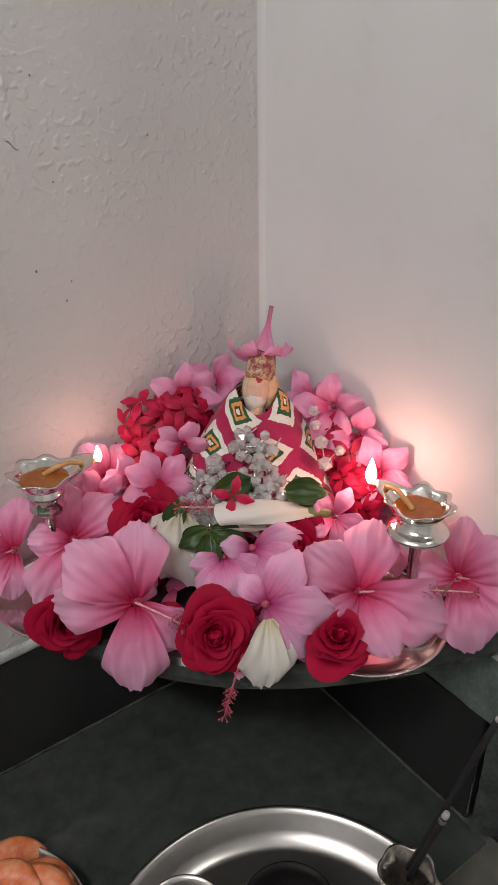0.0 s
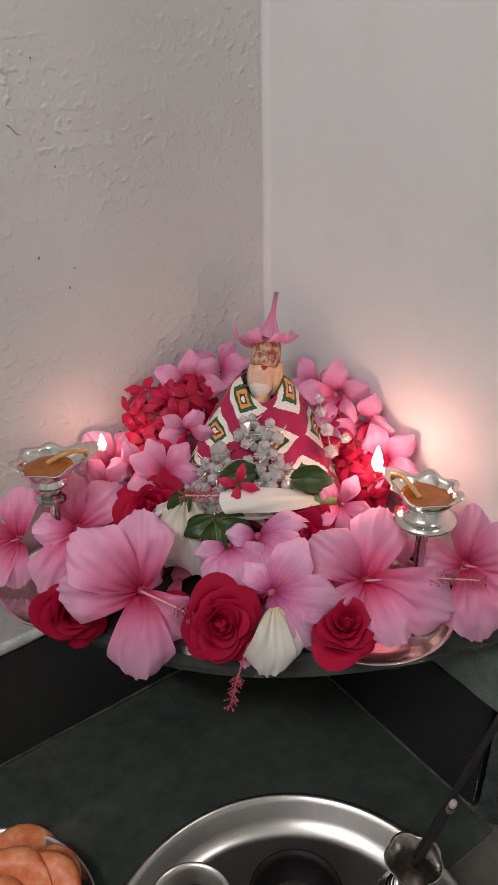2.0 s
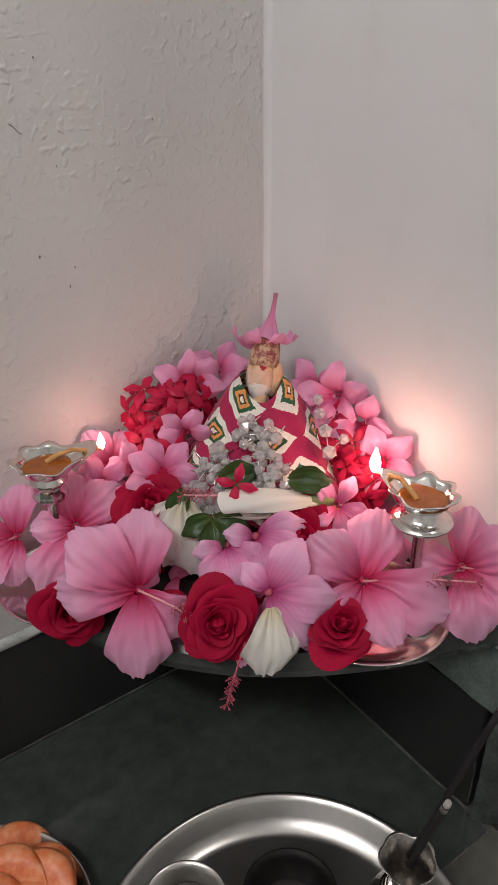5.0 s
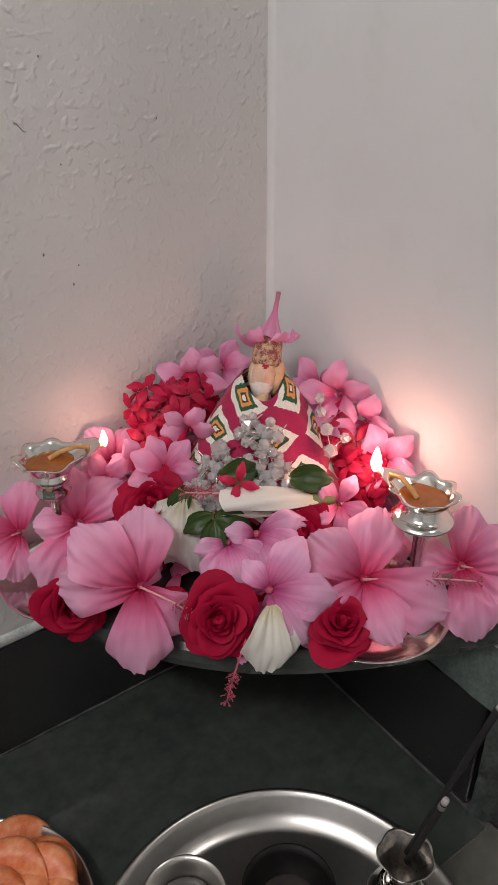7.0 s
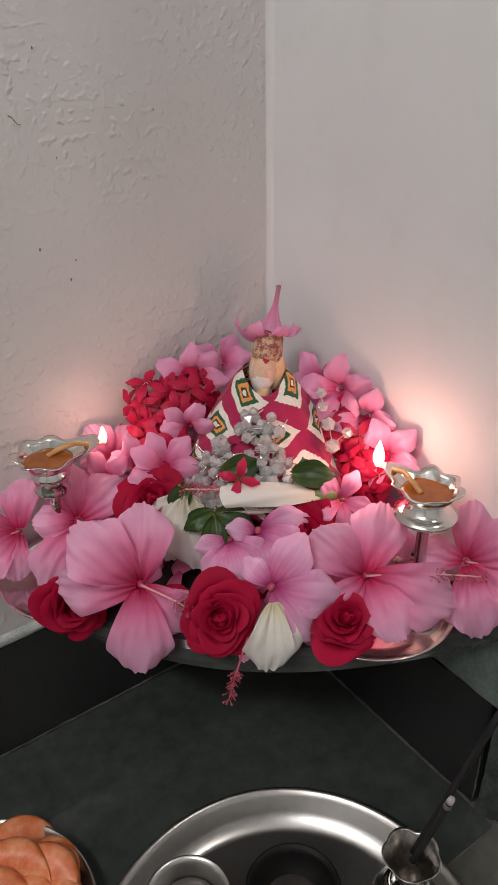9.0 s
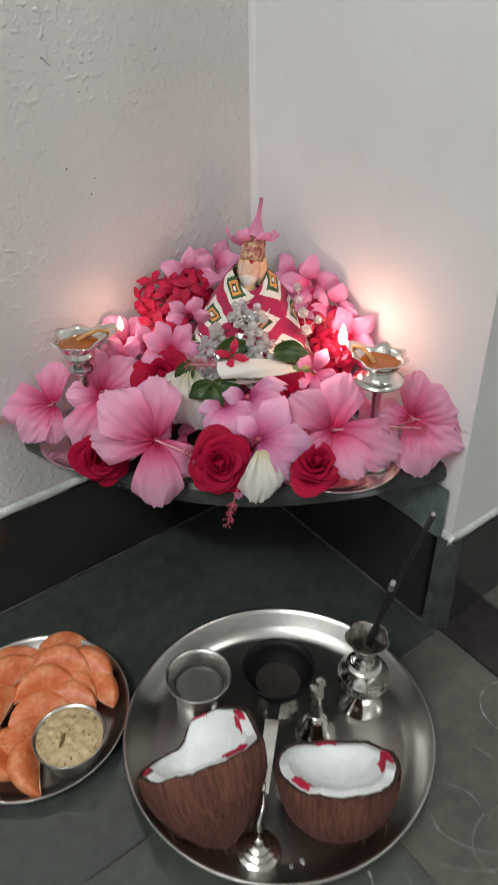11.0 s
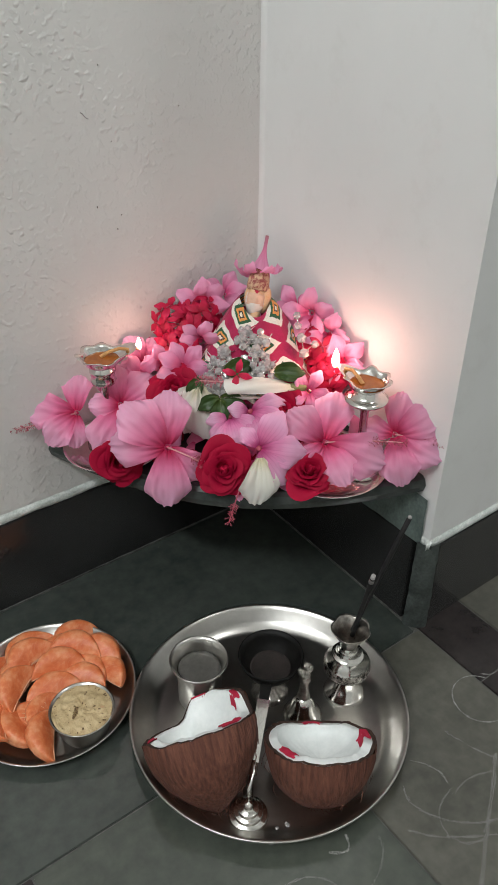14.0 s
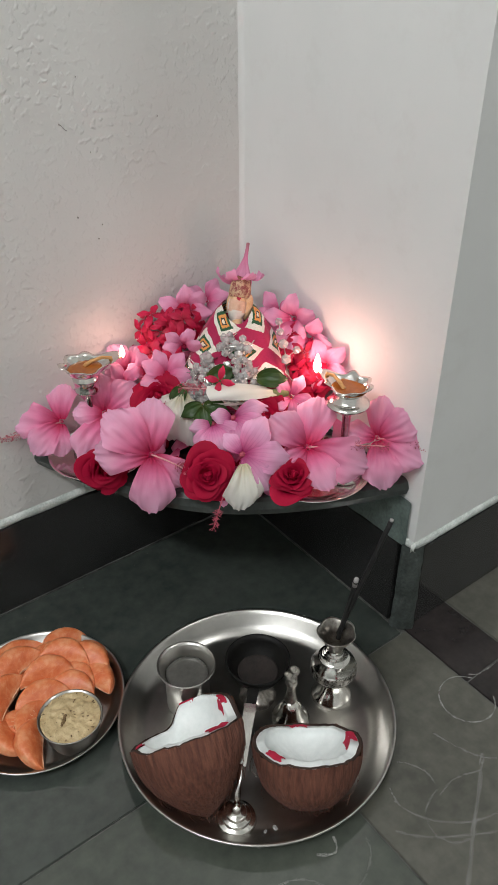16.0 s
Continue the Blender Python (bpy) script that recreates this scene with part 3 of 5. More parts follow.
def wall_marks():
    """Small dark flecks and one short scratch on the rough wall."""
    bits = []
    for x, z, r in ((-0.094, 0.477, 0.0006), (-0.182, 0.403, 0.0009), (-0.164, 0.38, 0.0008), (-0.163, 0.456, 0.0006), (-0.169, 0.516, 0.0007), (-0.159, 0.392, 0.0006)):
        bits.append((ball("m", r, M_MARK, 1), Matrix.Translation((x, -0.0002, z)) @ Matrix.Diagonal((0.8, 0.4, 1.3, 1))))
    x0, z0, x1, z1 = -0.189, 0.482, -0.182, 0.476
    pts = [(x0 + (x1 - x0) * k, -0.0002, z0 + (z1 - z0) * k + 0.0008 * math.sin(7 * k)) for k in (0.0, 0.25, 0.5, 0.75, 1.0)]
    bits.append((tube("m", pts, 0.0004, M_MARK, 5, 0.4), Matrix.Identity(4)))
    tagged(put("wall_marks", joined("wall_marks", bits, M_MARK)), "dark flecks and a scratch on rough plaster", "marks", kind="stuff")


wall_marks()


def flower(name, label, loc, face, petals, angles, tilt=0.0, scale=1.0, sizes=None, group="", pistil=None, centre=None, up=(0, 0, 1)):
    """A flower: petals at angles clockwise from up as seen from in front; pistil: (length, direction in degrees clockwise, lean)."""
    root = tagged(new(name), label, "flower", group)
    root.matrix_world = facing(loc, face, 0, scale, up)
    for i, a in enumerate(angles):
        s = sizes[i] if sizes else 1.0
        lean = tilt + 7 * math.sin(i * 2.3 + a)
        m = pose(0, 0, 0.0008 * i, 0, 0, -a) @ pose(0.002, 0, 0, 0, -lean, 0) @ Matrix.Scale(s, 4)
        put("petal", petals[(i * 7 + int(a)) % len(petals)], root, m)
    if pistil:
        L, a, lean = pistil
        rod, brush, tips = pistil_meshes(L, M_STEMPINK, int(a) + 5)
        m = pose(0, 0, 0.003, 0, 0, -a) @ pose(0, 0, 0, 0, lean, 0)
        stem = put("pistil", rod, root, m, "pale pink pistil column")
        put("stamen_brush", brush, stem)
        put("stigma", tips, stem)
    if centre:
        put("flower_centre", ball("flower_centre", centre[0], centre[1], 2), root, Matrix.Translation((0, 0, 0.0012)))
    return root


HL = "pink hibiscus flower with crimson throat"
G_H = "pink hibiscus flowers on the shelf"
THROAT = (0.0024, M_THROAT)
flower("hibiscus_flower", HL + ", hanging over the shelf edge", (-0.1932, -0.1185, 0.2172), (-0.40, -0.74, 0.54), HIB, (6, -44, -82, 184, 134), 6, 0.93, (1.0, 1.10, 1.0, 1.03, 0.80), G_H, (0.050, 122, 62), THROAT)
flower("hibiscus_flower", HL + ", behind the lamp stem", (-0.2013, -0.0469, 0.229), (-0.38, -0.72, 0.58), HIB, (-16, 52, 208, 272), 10, 0.86, (0.88, 0.86, 1.06, 0.62), G_H, (0.030, 170, 60), THROAT)
flower("hibiscus_flower", HL + ", beside the rough wall", (-0.2340, -0.0180, 0.2170), (-0.42, -0.66, 0.66), HIB, (-84, 2, 184, 222), 4, 0.80, (1.10, 0.86, 0.76, 0.92), G_H, (0.076, 258, 80), THROAT)
flower("hibiscus_flower", HL + ", wet with drops", (-0.0781, -0.2024, 0.2231), (-0.50, -0.66, 0.58), HIB, (-50, 14, 108, 152, 226), 7, 0.88, (0.90, 0.96, 1.16, 0.90, 0.70), G_H, (0.078, 92, 74), THROAT)
flower("hibiscus_flower", HL + ", beside the wall end", (-0.0180, -0.2310, 0.2240), (-0.62, -0.56, 0.54), HIB, (4, 56, 112, 166, 280), 8, 0.84, (0.84, 0.92, 1.02, 1.02, 0.66), G_H, (0.053, 98, 74), THROAT)
flower("hibiscus_flower", HL + ", lit by the small flame", (-0.158, -0.020, 0.250), (-0.30, -0.80, 0.45), HIB, (-30, 40, 100, 250), 8, 0.56, (1.0, 0.9, 1.0, 0.9), G_H, (0.040, 196, 50), THROAT)

G_L = "lilac pink flowers in the middle"
LL = "lilac pink flower with darker streaked petals"
flower("streaked_flower", LL + " on the heap", (-0.1180, -0.1420, 0.2400), (-0.42, -0.72, 0.55), LIL, (78, 118, 160, -80), 12, 0.92, (0.95, 1.0, 0.9, 0.6), G_L, None, (0.003, M_STAMEN))
flower("streaked_flower", LL + " facing down", (-0.1375, -0.1370, 0.2390), (-0.40, -0.75, 0.45), LIL, (118, 168, 214, 262), 14, 0.80, (0.9, 1.0, 0.95, 0.7), G_L, None, (0.003, M_STAMEN))
flower("streaked_flower", LL + " behind the front rose", (-0.1330, -0.1760, 0.2240), (-0.46, -0.70, 0.54), LIL, (34, 98, 146, -40), 5, 1.0, (1.0, 1.10, 1.0, 0.6), G_L, None, (0.0028, M_STAMEN))

G_O = "pink oleander flowers in the heap"
OL = "soft pink oleander blossom with rounded petals"
for loc, face, sc, petals, label in (
    ((-0.1400, -0.0640, 0.2570), (-0.45, -0.72, 0.55), 0.98, (-22, 40, 92, 252, 300), ", fully open"),
    ((-0.1110, -0.0530, 0.2760), (-0.60, -0.70, 0.20), 0.84, (-52, -90, 20, 70), ", turned sideways"),
    ((-0.0860, -0.0180, 0.2950), (-0.50, -0.72, 0.30), 1.08, (2, 48, 96, 236, 290), " near the rough wall"),
    ((-0.0600, -0.0180, 0.2960), (-0.30, -0.60, 0.75), 0.92, (30, 88, 150, 300), " behind the cloth"),
    ((-0.0130, -0.0780, 0.2930), (-0.75, -0.45, 0.40), 0.92, (-40, 60, 120, 180, 250), " near the wall end"),
    ((-0.0110, -0.1000, 0.2940), (-0.80, -0.40, 0.25), 1.06, (-6, 66, 128, 196, 272), ", half closed"),
    ((-0.0100, -0.1260, 0.2820), (-0.80, -0.45, 0.35), 0.98, (20, 92, 160, 240), ", against the wall end"),
    ((-0.0640, -0.1610, 0.2520), (-0.55, -0.65, 0.50), 0.80, (-42, 28, 102, 168, 236), " with a pale fringed heart"),
    ((-0.0130, -0.1520, 0.2640), (-0.80, -0.42, 0.40), 1.05, (-28, 40, 100, 200), ", lit by the large flame"),
    ((-0.1500, -0.0420, 0.2560), (-0.35, -0.80, 0.45), 0.86, (-80, -20, 60, 130), " under the ixora"),
    ((-0.1720, -0.0380, 0.2480), (-0.40, -0.76, 0.45), 0.86, (-90, -30, 40, 150), " behind the small flame")):
    flower("oleander_flower", OL + label, loc, face, OLE, petals, 14 if "open" in label or "heart" in label else 34, sc, None, G_O, None, (0.0016, M_THROAT))

G_W = "white petals among the flowers"
WL = "creamy white frilled hibiscus petal"
for loc, face, angs, sc, label in (
    ((-0.1440, -0.0990, 0.2560), (-0.46, -0.72, 0.50), (172, 200, 232), 1.02, WL + " lying on the heap"),
    ((-0.1400, -0.1880, 0.2240), (-0.42, -0.76, 0.46), (190, 176), 0.86, WL + " hanging over the shelf edge")):
    r = tagged(new("white_petals"), label, "petal", G_W)
    r.matrix_world = facing(loc, face, 0, sc)
    for k, ang in enumerate(angs):
        put("petal", WHI[k], r, pose(0, 0, -0.003 * k, 0, 0, -ang) @ Matrix.Scale((1.0, 0.92, 0.6)[k], 4))


def furled():
    """A furled white flower lying on its side in front of the figurine."""
    root = tagged(new("furled_white_flower"), "furled white flower with a green calyx and pink pistil", "flower")
    a, b = Vector((-0.0730, -0.1560, 0.2570)), Vector((-0.1360, -0.1200, 0.2600))
    d = (b - a).normalized()
    s = Vector((0, 0, 1)).cross(d).normalized()
    w = d.cross(s)

    def f(u, v):
        r = 0.0040 + 0.0078 * math.sin(min(1, v * 1.2) * 1.9) ** 1.2 + 0.0013 * math.sin(5 * u * 6.28 + 6 * v) * (v + 0.2)
        t = u * 2 * math.pi * 0.92
        return a + d * (0.066 * v + 0.004 * math.sin(9 * u) * v) + s * r * math.cos(t) + w * r * 0.75 * math.sin(t)
    put("petals", sheet("petals", f, 26, 16, P_WHITE), root)
    put("calyx", lathe("calyx", [(0.0, -0.008), (0.003, -0.007), (0.0048, -0.002), (0.0052, 0.004), (0.0044, 0.010)], M_CALYX, 12), root, facing(a, d, 0))
    rod, brush, tips = pistil_meshes(0.046, M_STEMPINK, 9)
    m = facing((-0.112, -0.134, 0.266), (-0.86, 0.40, 0.00))
    st = put("pistil", rod, root, m, "pale pink pistil column")
    put("stamen_brush", brush, st)
    put("stigma", tips, st)


furled()

# the pistil that hangs below the shelf's edge
hp = tagged(new("fallen_pistil"), "crimson hibiscus pistil hanging over the shelf edge", "flower")
hp.matrix_world = facing((-0.158, -0.186, 0.204), (-0.45, -0.30, -0.55), 0, 0.8)
rod, brush, tips = pistil_meshes(0.046, M_STAMEN, 21)
put("column", rod, hp)
put("stamen_brush", brush, hp)
put("stigma", tips, hp)

G_G = "green leaves among the flowers"
for loc, face, ang, sc, k in (
    ((-0.1380, -0.1220, 0.2520), (-0.45, -0.6, 0.65), 240, 0.52, 0), ((-0.1400, -0.1260, 0.2520), (-0.35, -0.7, 0.6), 190, 0.60, 1), ((-0.1390, -0.1250, 0.2540), (-0.4, -0.7, 0.6), 112, 0.58, 1),
    ((-0.1400, -0.0950, 0.2610), (-0.5, -0.6, 0.6), 205, 0.56, 1), ((-0.1230, -0.1080, 0.2670), (-0.45, -0.65, 0.62), 74, 0.66, 0),
    ((-0.0860, -0.1360, 0.2680), (-0.6, -0.5, 0.62), 84, 0.66, 1)):
    lf = put("green_leaf", LEAF[k], None, facing(loc, face, ang, sc))
    tagged(lf, "dark green leaf with toothed edge lying among petals", "leaf", G_G)

# ---- roses ----


def rose(loc, face, sc, label, seed):
    rnd = random.Random(seed)
    root = tagged(new("rose"), label, "flower", "red roses on the shelf")
    root.matrix_world = facing(loc, face, rnd.random() * 360, sc)
    n = 21
    for i in range(n):
        k = i / (n - 1)
        rb, rt = 0.0006 + 0.0045 * k, 0.0026 + 0.0185 * k
        top = 0.0095 - 0.0105 * k ** 1.4
        low = -0.004 - 0.007 * k
        spread = 3.3 - 1.0 * k
        th, ph = i * 2.4 + rnd.uniform(-0.38, 0.38), rnd.random() * 6
        rt *= rnd.uniform(0.90, 1.08)
        top += rnd.uniform(-0.0016, 0.0012) * (0.4 + k)
        lip = 0.0006 + 0.0045 * k

        def f(u, v, rb=rb, rt=rt, top=top, low=low, spread=spread, th=th, ph=ph, lip=lip, k=k):
            s = 2 * u - 1
            a = th + s * spread / 2 * (0.45 + 0.55 * math.sin(min(1.0, v * 1.3) * 1.57))
            edge = 1 - 0.14 * s * s - 0.12 * s ** 6
            curl = max(0.0, (v - 0.70) / 0.30)
            w = v * edge
            r = rb + (rt - rb) * w ** 0.8 + lip * curl ** 1.4 * (0.8 + 0.5 * math.sin(3 * s + ph)) * edge
            r += 0.0012 * math.sin(4 * s + ph) * v * (0.3 + k)
            z = low + (top - low) * w ** 1.2 - 0.75 * lip * curl ** 2.0 + 0.0009 * math.sin(5 * s + 2 * ph) * v * (0.4 + k)
            return (r * math.cos(a), r * math.sin(a), z)
        put("petal", sheet("petal", f, 14, 12, P_ROSE), root)
    put("bud", lathe("bud", [(0.0050, -0.010), (0.0050, -0.004), (0.0042, 0.003), (0.0030, 0.0075), (0.0012, 0.0095), (0.0, 0.0098)], P_ROSE, 14, 3, 0.25, -0.02), root)
    return root


RL = "deep red rose with velvety rolled petals"
rose((-0.1664, -0.1692, 0.2109), (-0.44, -0.70, 0.58), 1.10, RL + " at the shelf edge", 1)
rose((-0.2317, -0.0990, 0.2060), (-0.16, -0.84, 0.34), 0.98, RL + ", turned sideways", 2)
rose((-0.1060, -0.2160, 0.2120), (-0.28, -0.56, 0.90), 0.96, RL + " beside the lamp plate", 3)
rose((-0.1600, -0.0800, 0.2470), (-0.42, -0.60, 0.68), 1.14, RL + ", half buried", 4)
rose((-0.0960, -0.1600, 0.2410), (-0.45, -0.62, 0.56), 1.12, RL + " under the white flower", 5)

# ---- ixora clusters ----


def ixora(loc, face, radius, n, label, seed):
    rnd = random.Random(seed)
    root = tagged(new("ixora_cluster"), label, "flower", "red ixora clusters")
    root.matrix_world = facing(loc, face)
    me = joined("floret", [(IXP, pose(0, 0, 0, 0, 0, 90 * i + 10) @ pose(0.0008, 0, 0, 0, 5 * (i % 2), 0)) for i in range(4)] + [(tube("t", [(0, 0, 0), (0, 0, -0.014)], 0.0007, P_RED, 5), Matrix.Identity(4))], P_RED)
    for i in range(n):
        k = (i + 0.5) / n
        a = i * 2.39996
        ct = 1 - 1.05 * k
        st = math.sqrt(max(0, 1 - ct * ct))
        d = Vector((st * math.cos(a), st * math.sin(a), ct))
        rr = radius * (0.62 + 0.55 * rnd.random())
        put("floret", me, root, facing(d * rr, d + Vector((rnd.uniform(-.4, .4), rnd.uniform(-.4, .4), 0.7)), rnd.random() * 90, rnd.uniform(0.9, 1.3)))


IL = "crimson ixora cluster of four-petalled florets"
ixora((-0.1200, -0.0240, 0.2780), (-0.45, -0.8, 0.40), 0.022, 17, IL + " near the rough wall", 1)
ixora((-0.0960, -0.0270, 0.2840), (-0.45, -0.8, 0.40), 0.018, 13, IL + " behind the figurine", 2)
ixora((-0.1290, -0.0400, 0.2600), (-0.5, -0.7, 0.45), 0.018, 12, IL + " above the half buried rose", 5)
ixora((-0.0210, -0.1180, 0.2680), (-0.75, -0.5, 0.42), 0.018, 17, IL + " near the wall end", 3)
ixora((-0.0270, -0.1460, 0.2520), (-0.70, -0.55, 0.42), 0.019, 17, IL + " beside the lamp flame", 4)
fl = joined("red_floret", [(IXP, pose(0, 0, 0, 0, 0, 90 * i + 10) @ pose(0.0008, 0, 0, 0, -8, 0)) for i in range(4)], P_RED)
tagged(put("red_floret", fl, None, facing((-0.1215, -0.1270, 0.2735), (-0.5, -0.7, 0.45), 24, 1.05)), "single red four-petalled floret on the white flower", "flower")

# loose petals that fill the heap between the flowers
rnd = random.Random(8)


def heap():
    bits = {"pink": [], "red": []}
    for i in range(260):
        a = rnd.uniform(0.08, math.pi / 2 - 0.08)
        r = rnd.uniform(0.03, 0.225)
        z = SH + 0.006 + max(0.0, 0.225 - r) * 0.40 * rnd.uniform(0.55, 1.0)
        p = (-r * math.cos(a), -r * math.sin(a), z)
        if min(math.hypot(p[0] + 0.218, p[1] + 0.043), math.hypot(p[0] + 0.036, p[1] + 0.209)) < 0.045:
            continue
        m = facing(p, (-math.cos(a) + rnd.uniform(-.4, .4), -math.sin(a) + rnd.uniform(-.4, .4), 0.9), rnd.random() * 360, rnd.uniform(0.7, 1.1))
        if i % 3:
            bits["pink"].append((OLE[i % 3], m))
        else:
            bits["red"].append((IXP, m @ Matrix.Scale(2.4, 4)))
    tagged(put("pink_petal_heap", joined("pink_petal_heap", bits["pink"], P_OLE)), "loose pink petals heaped on the shelf", "petals", kind="stuff")
    tagged(put("red_petal_heap", joined("red_petal_heap", bits["red"], P_ROSE)), "loose red petals heaped on the shelf", "petals", kind="stuff")


heap()

# ---- figurine, cloth and beads ----
BASE, HEAD = Vector((-0.0870, -0.1060, 0.2060)), Vector((-0.0558, -0.0659, 0.3076))
AX = (HEAD - BASE).normalized()
LEAN = (AX + 0.17 * Vector((0.8, -0.6, 0.0))).normalized()


def figurine():
    """One mesh of plain rounded masses, painted in a few colours."""
    fr = Vector((-0.56, -0.72, 0.20))
    side = LEAN.cross(fr).normalized()
    fr = side.cross(LEAN).normalized()
    verts, faces, mats = [], [], []

    def mass(f, nu, nv, paint):
        k = len(verts)
        for j in range(nv + 1):
            for i in range(nu):
                x, y, z = f(i / nu, j / nv)
                verts.append(HEAD + fr * x + side * y + LEAN * z)
        for j in range(nv):
            for i in range(nu):
                faces.append((k + j * nu + i, k + j * nu + (i + 1) % nu, k + (j + 1) * nu + (i + 1) % nu, k + (j + 1) * nu + i))
                mats.append(paint((i + 0.5) / nu, (j + 0.5) / nv))

    def head(u, v):
        a, p = u * 2 * math.pi, (v - 0.5) * math.pi
        x, y, z = math.cos(p) * math.cos(a), math.cos(p) * math.sin(a), math.sin(p)
        f = max(0.0, x)
        nose = 0.0026 * math.exp(-((y / 0.16) ** 2) - ((z + 0.02) / 0.17) ** 2) * f
        brow = 0.0009 * math.exp(-((z - 0.30) / 0.10) ** 2) * f - 0.0012 * math.exp(-((z - 0.14) / 0.09) ** 2 - ((abs(y) - 0.36) / 0.22) ** 2) * f
        beard = 0.0022 * f * math.exp(-((z + 0.55) / 0.30) ** 2) + 0.0010 * math.exp(-((z + 0.26) / 0.07) ** 2 - (y / 0.5) ** 2) * f
        taper = 1.0 - 0.30 * max(0.0, -z) ** 1.6
        return (1.12 * (x * 0.0092 * taper + nose + brow + beard), y * 0.0098 * taper, z * 0.0165 - 0.0020)

    def paint_head(u, v):
        a, p = u * 2 * math.pi, (v - 0.5) * math.pi
        x, y, z = math.cos(p) * math.cos(a), math.cos(p) * math.sin(a), math.sin(p)
        if x < 0.15:
            return 2
        if z > 0.40:
            return 3 if abs(y) < 0.18 and z < 0.75 else 2
        if z < -0.30 or (z < -0.20 and abs(y) < 0.5) or abs(y) > 0.86:
            return 1
        return 0

    def lump(cx, cy, cz, rx, ry, rz):
        return lambda u, v: (cx + rx * math.sin(v * math.pi) * math.cos(u * 2 * math.pi), cy + ry * math.sin(v * math.pi) * math.sin(u * 2 * math.pi), cz + rz * math.cos(v * math.pi))
    mass(head, 44, 36, paint_head)
    sgn = 1.0 if side.dot(Vector((0.8, -0.6, 0))) > 0 else -1.0
    mass(lump(-0.002, 0.0088 * sgn, 0.001, 0.0072, 0.0064, 0.0135), 20, 14, lambda u, v: 2)
    mass(lump(-0.004, -0.0072 * sgn, 0.002, 0.0060, 0.0040, 0.0110), 20, 14, lambda u, v: 2)
    mass(lump(0.0030, 0.0020 * sgn, -0.0165, 0.0052, 0.0052, 0.0100), 20, 14, lambda u, v: 2)
    mass(lambda u, v: ((0.008 + 0.028 * v) * math.cos(u * 6.2832), (0.008 + 0.028 * v) * math.sin(u * 6.2832), -0.016 - 0.080 * v), 28, 4, lambda u, v: 2)
    me = mesh_of("figurine", verts, faces, M_STATUE)
    for m in (M_BEARD, M_HAIR, M_RED):
        me.materials.append(m)
    me.polygons.foreach_set("material_index", mats)
    tagged(put("figurine", me), "small painted figurine with white beard leaning in the corner", "figurine")
    cap = put("floral_cap", lathe("floral_cap", [(0.0092, -0.002), (0.0104, -0.001), (0.0108, 0.002), (0.0106, 0.007), (0.0098, 0.012), (0.0084, 0.017), (0.0055, 0.020), (0.0, 0.021)], M_CAP, 28), None, facing(HEAD + LEAN * 0.0100 - fr * 0.0008, LEAN))
    tagged(cap, "patterned pink and gold cap on the figurine", "cap")


M_BEARD = mottled("painted_white", (0.66, 0.60, 0.54), (0.80, 0.75, 0.70), 200, 0.55, 0.0, 0.0004)
M_HAIR = mottled("painted_orange_cream", (0.66, 0.36, 0.17), (0.80, 0.56, 0.36), 160, 0.55, 0.0, 0.0010)
M_CAP = mottled("cap_pattern", (0.26, 0.05, 0.05), (0.60, 0.42, 0.26), 240, 0.6, 0.0, 0.001, spread=(0.45, 0.52))
figurine()


# the blossom set on the figurine's head, its tube upwards
TOP = HEAD + LEAN * 0.0300
crown_fl = flower("oleander_flower", "soft pink oleander blossom turned upside down on the figurine", tuple(TOP), tuple(-LEAN), OLE, (20, 96, 168, 240, 312), -6, 0.86, (1.0, 0.9, 1.1, 1.25, 0.95), G_O, up=(-0.6, -0.8, 0))
put("flower_tube", lathe("flower_tube", [(0.0102, -0.0030), (0.0078, 0.0010), (0.0050, 0.0065), (0.0030, 0.0120), (0.0018, 0.0170), (0.0015, 0.0240), (0.0016, 0.0300), (0.0, 0.0302)], P_TUBE, 20, 5, 0.22, -0.01), crown_fl, crown_fl.matrix_world.inverted() @ facing(TOP, LEAN))


def shawl():
    """The cloth draped round the figurine: a cone that widens and folds towards its hem."""
    d0 = Vector((-0.55, -0.80, 0.0))
    side = AX.cross(d0).normalized()
    front = side.cross(AX).normalized()

    def f(u, v):
        a = (u - 0.5) * 2 * math.pi * 0.93
        r = 0.0128 + 0.047 * v ** 0.80 + (0.0030 * math.sin(9 * a) + 0.0015 * math.sin(17 * a + 1)) * v
        p = HEAD + AX * (0.001 - 0.019 * (0.5 + 0.5 * math.cos(a)) ** 3 * (1 - v) + 0.006 * (0.5 - 0.5 * math.cos(a)) * (1 - v) - 0.099 * v) + (side * math.sin(a) * r * 1.20 + front * math.cos(a) * r * 0.90)
        return p
    me = sheet("shawl", f, 90, 30, M_CLOTH)
    lay = me.uv_layers[0]
    for l in me.loops:
        u, v = lay.data[l.index].uv
        lay.data[l.index].uv = ((u - 0.5) * (2.6 + 7.0 * v) - 0.12, v * 3.5 + 0.30)
    tagged(put("shawl", me), "crimson woven cloth with cream, green and orange diamonds", "cloth")
    return f


SHAWL = shawl()


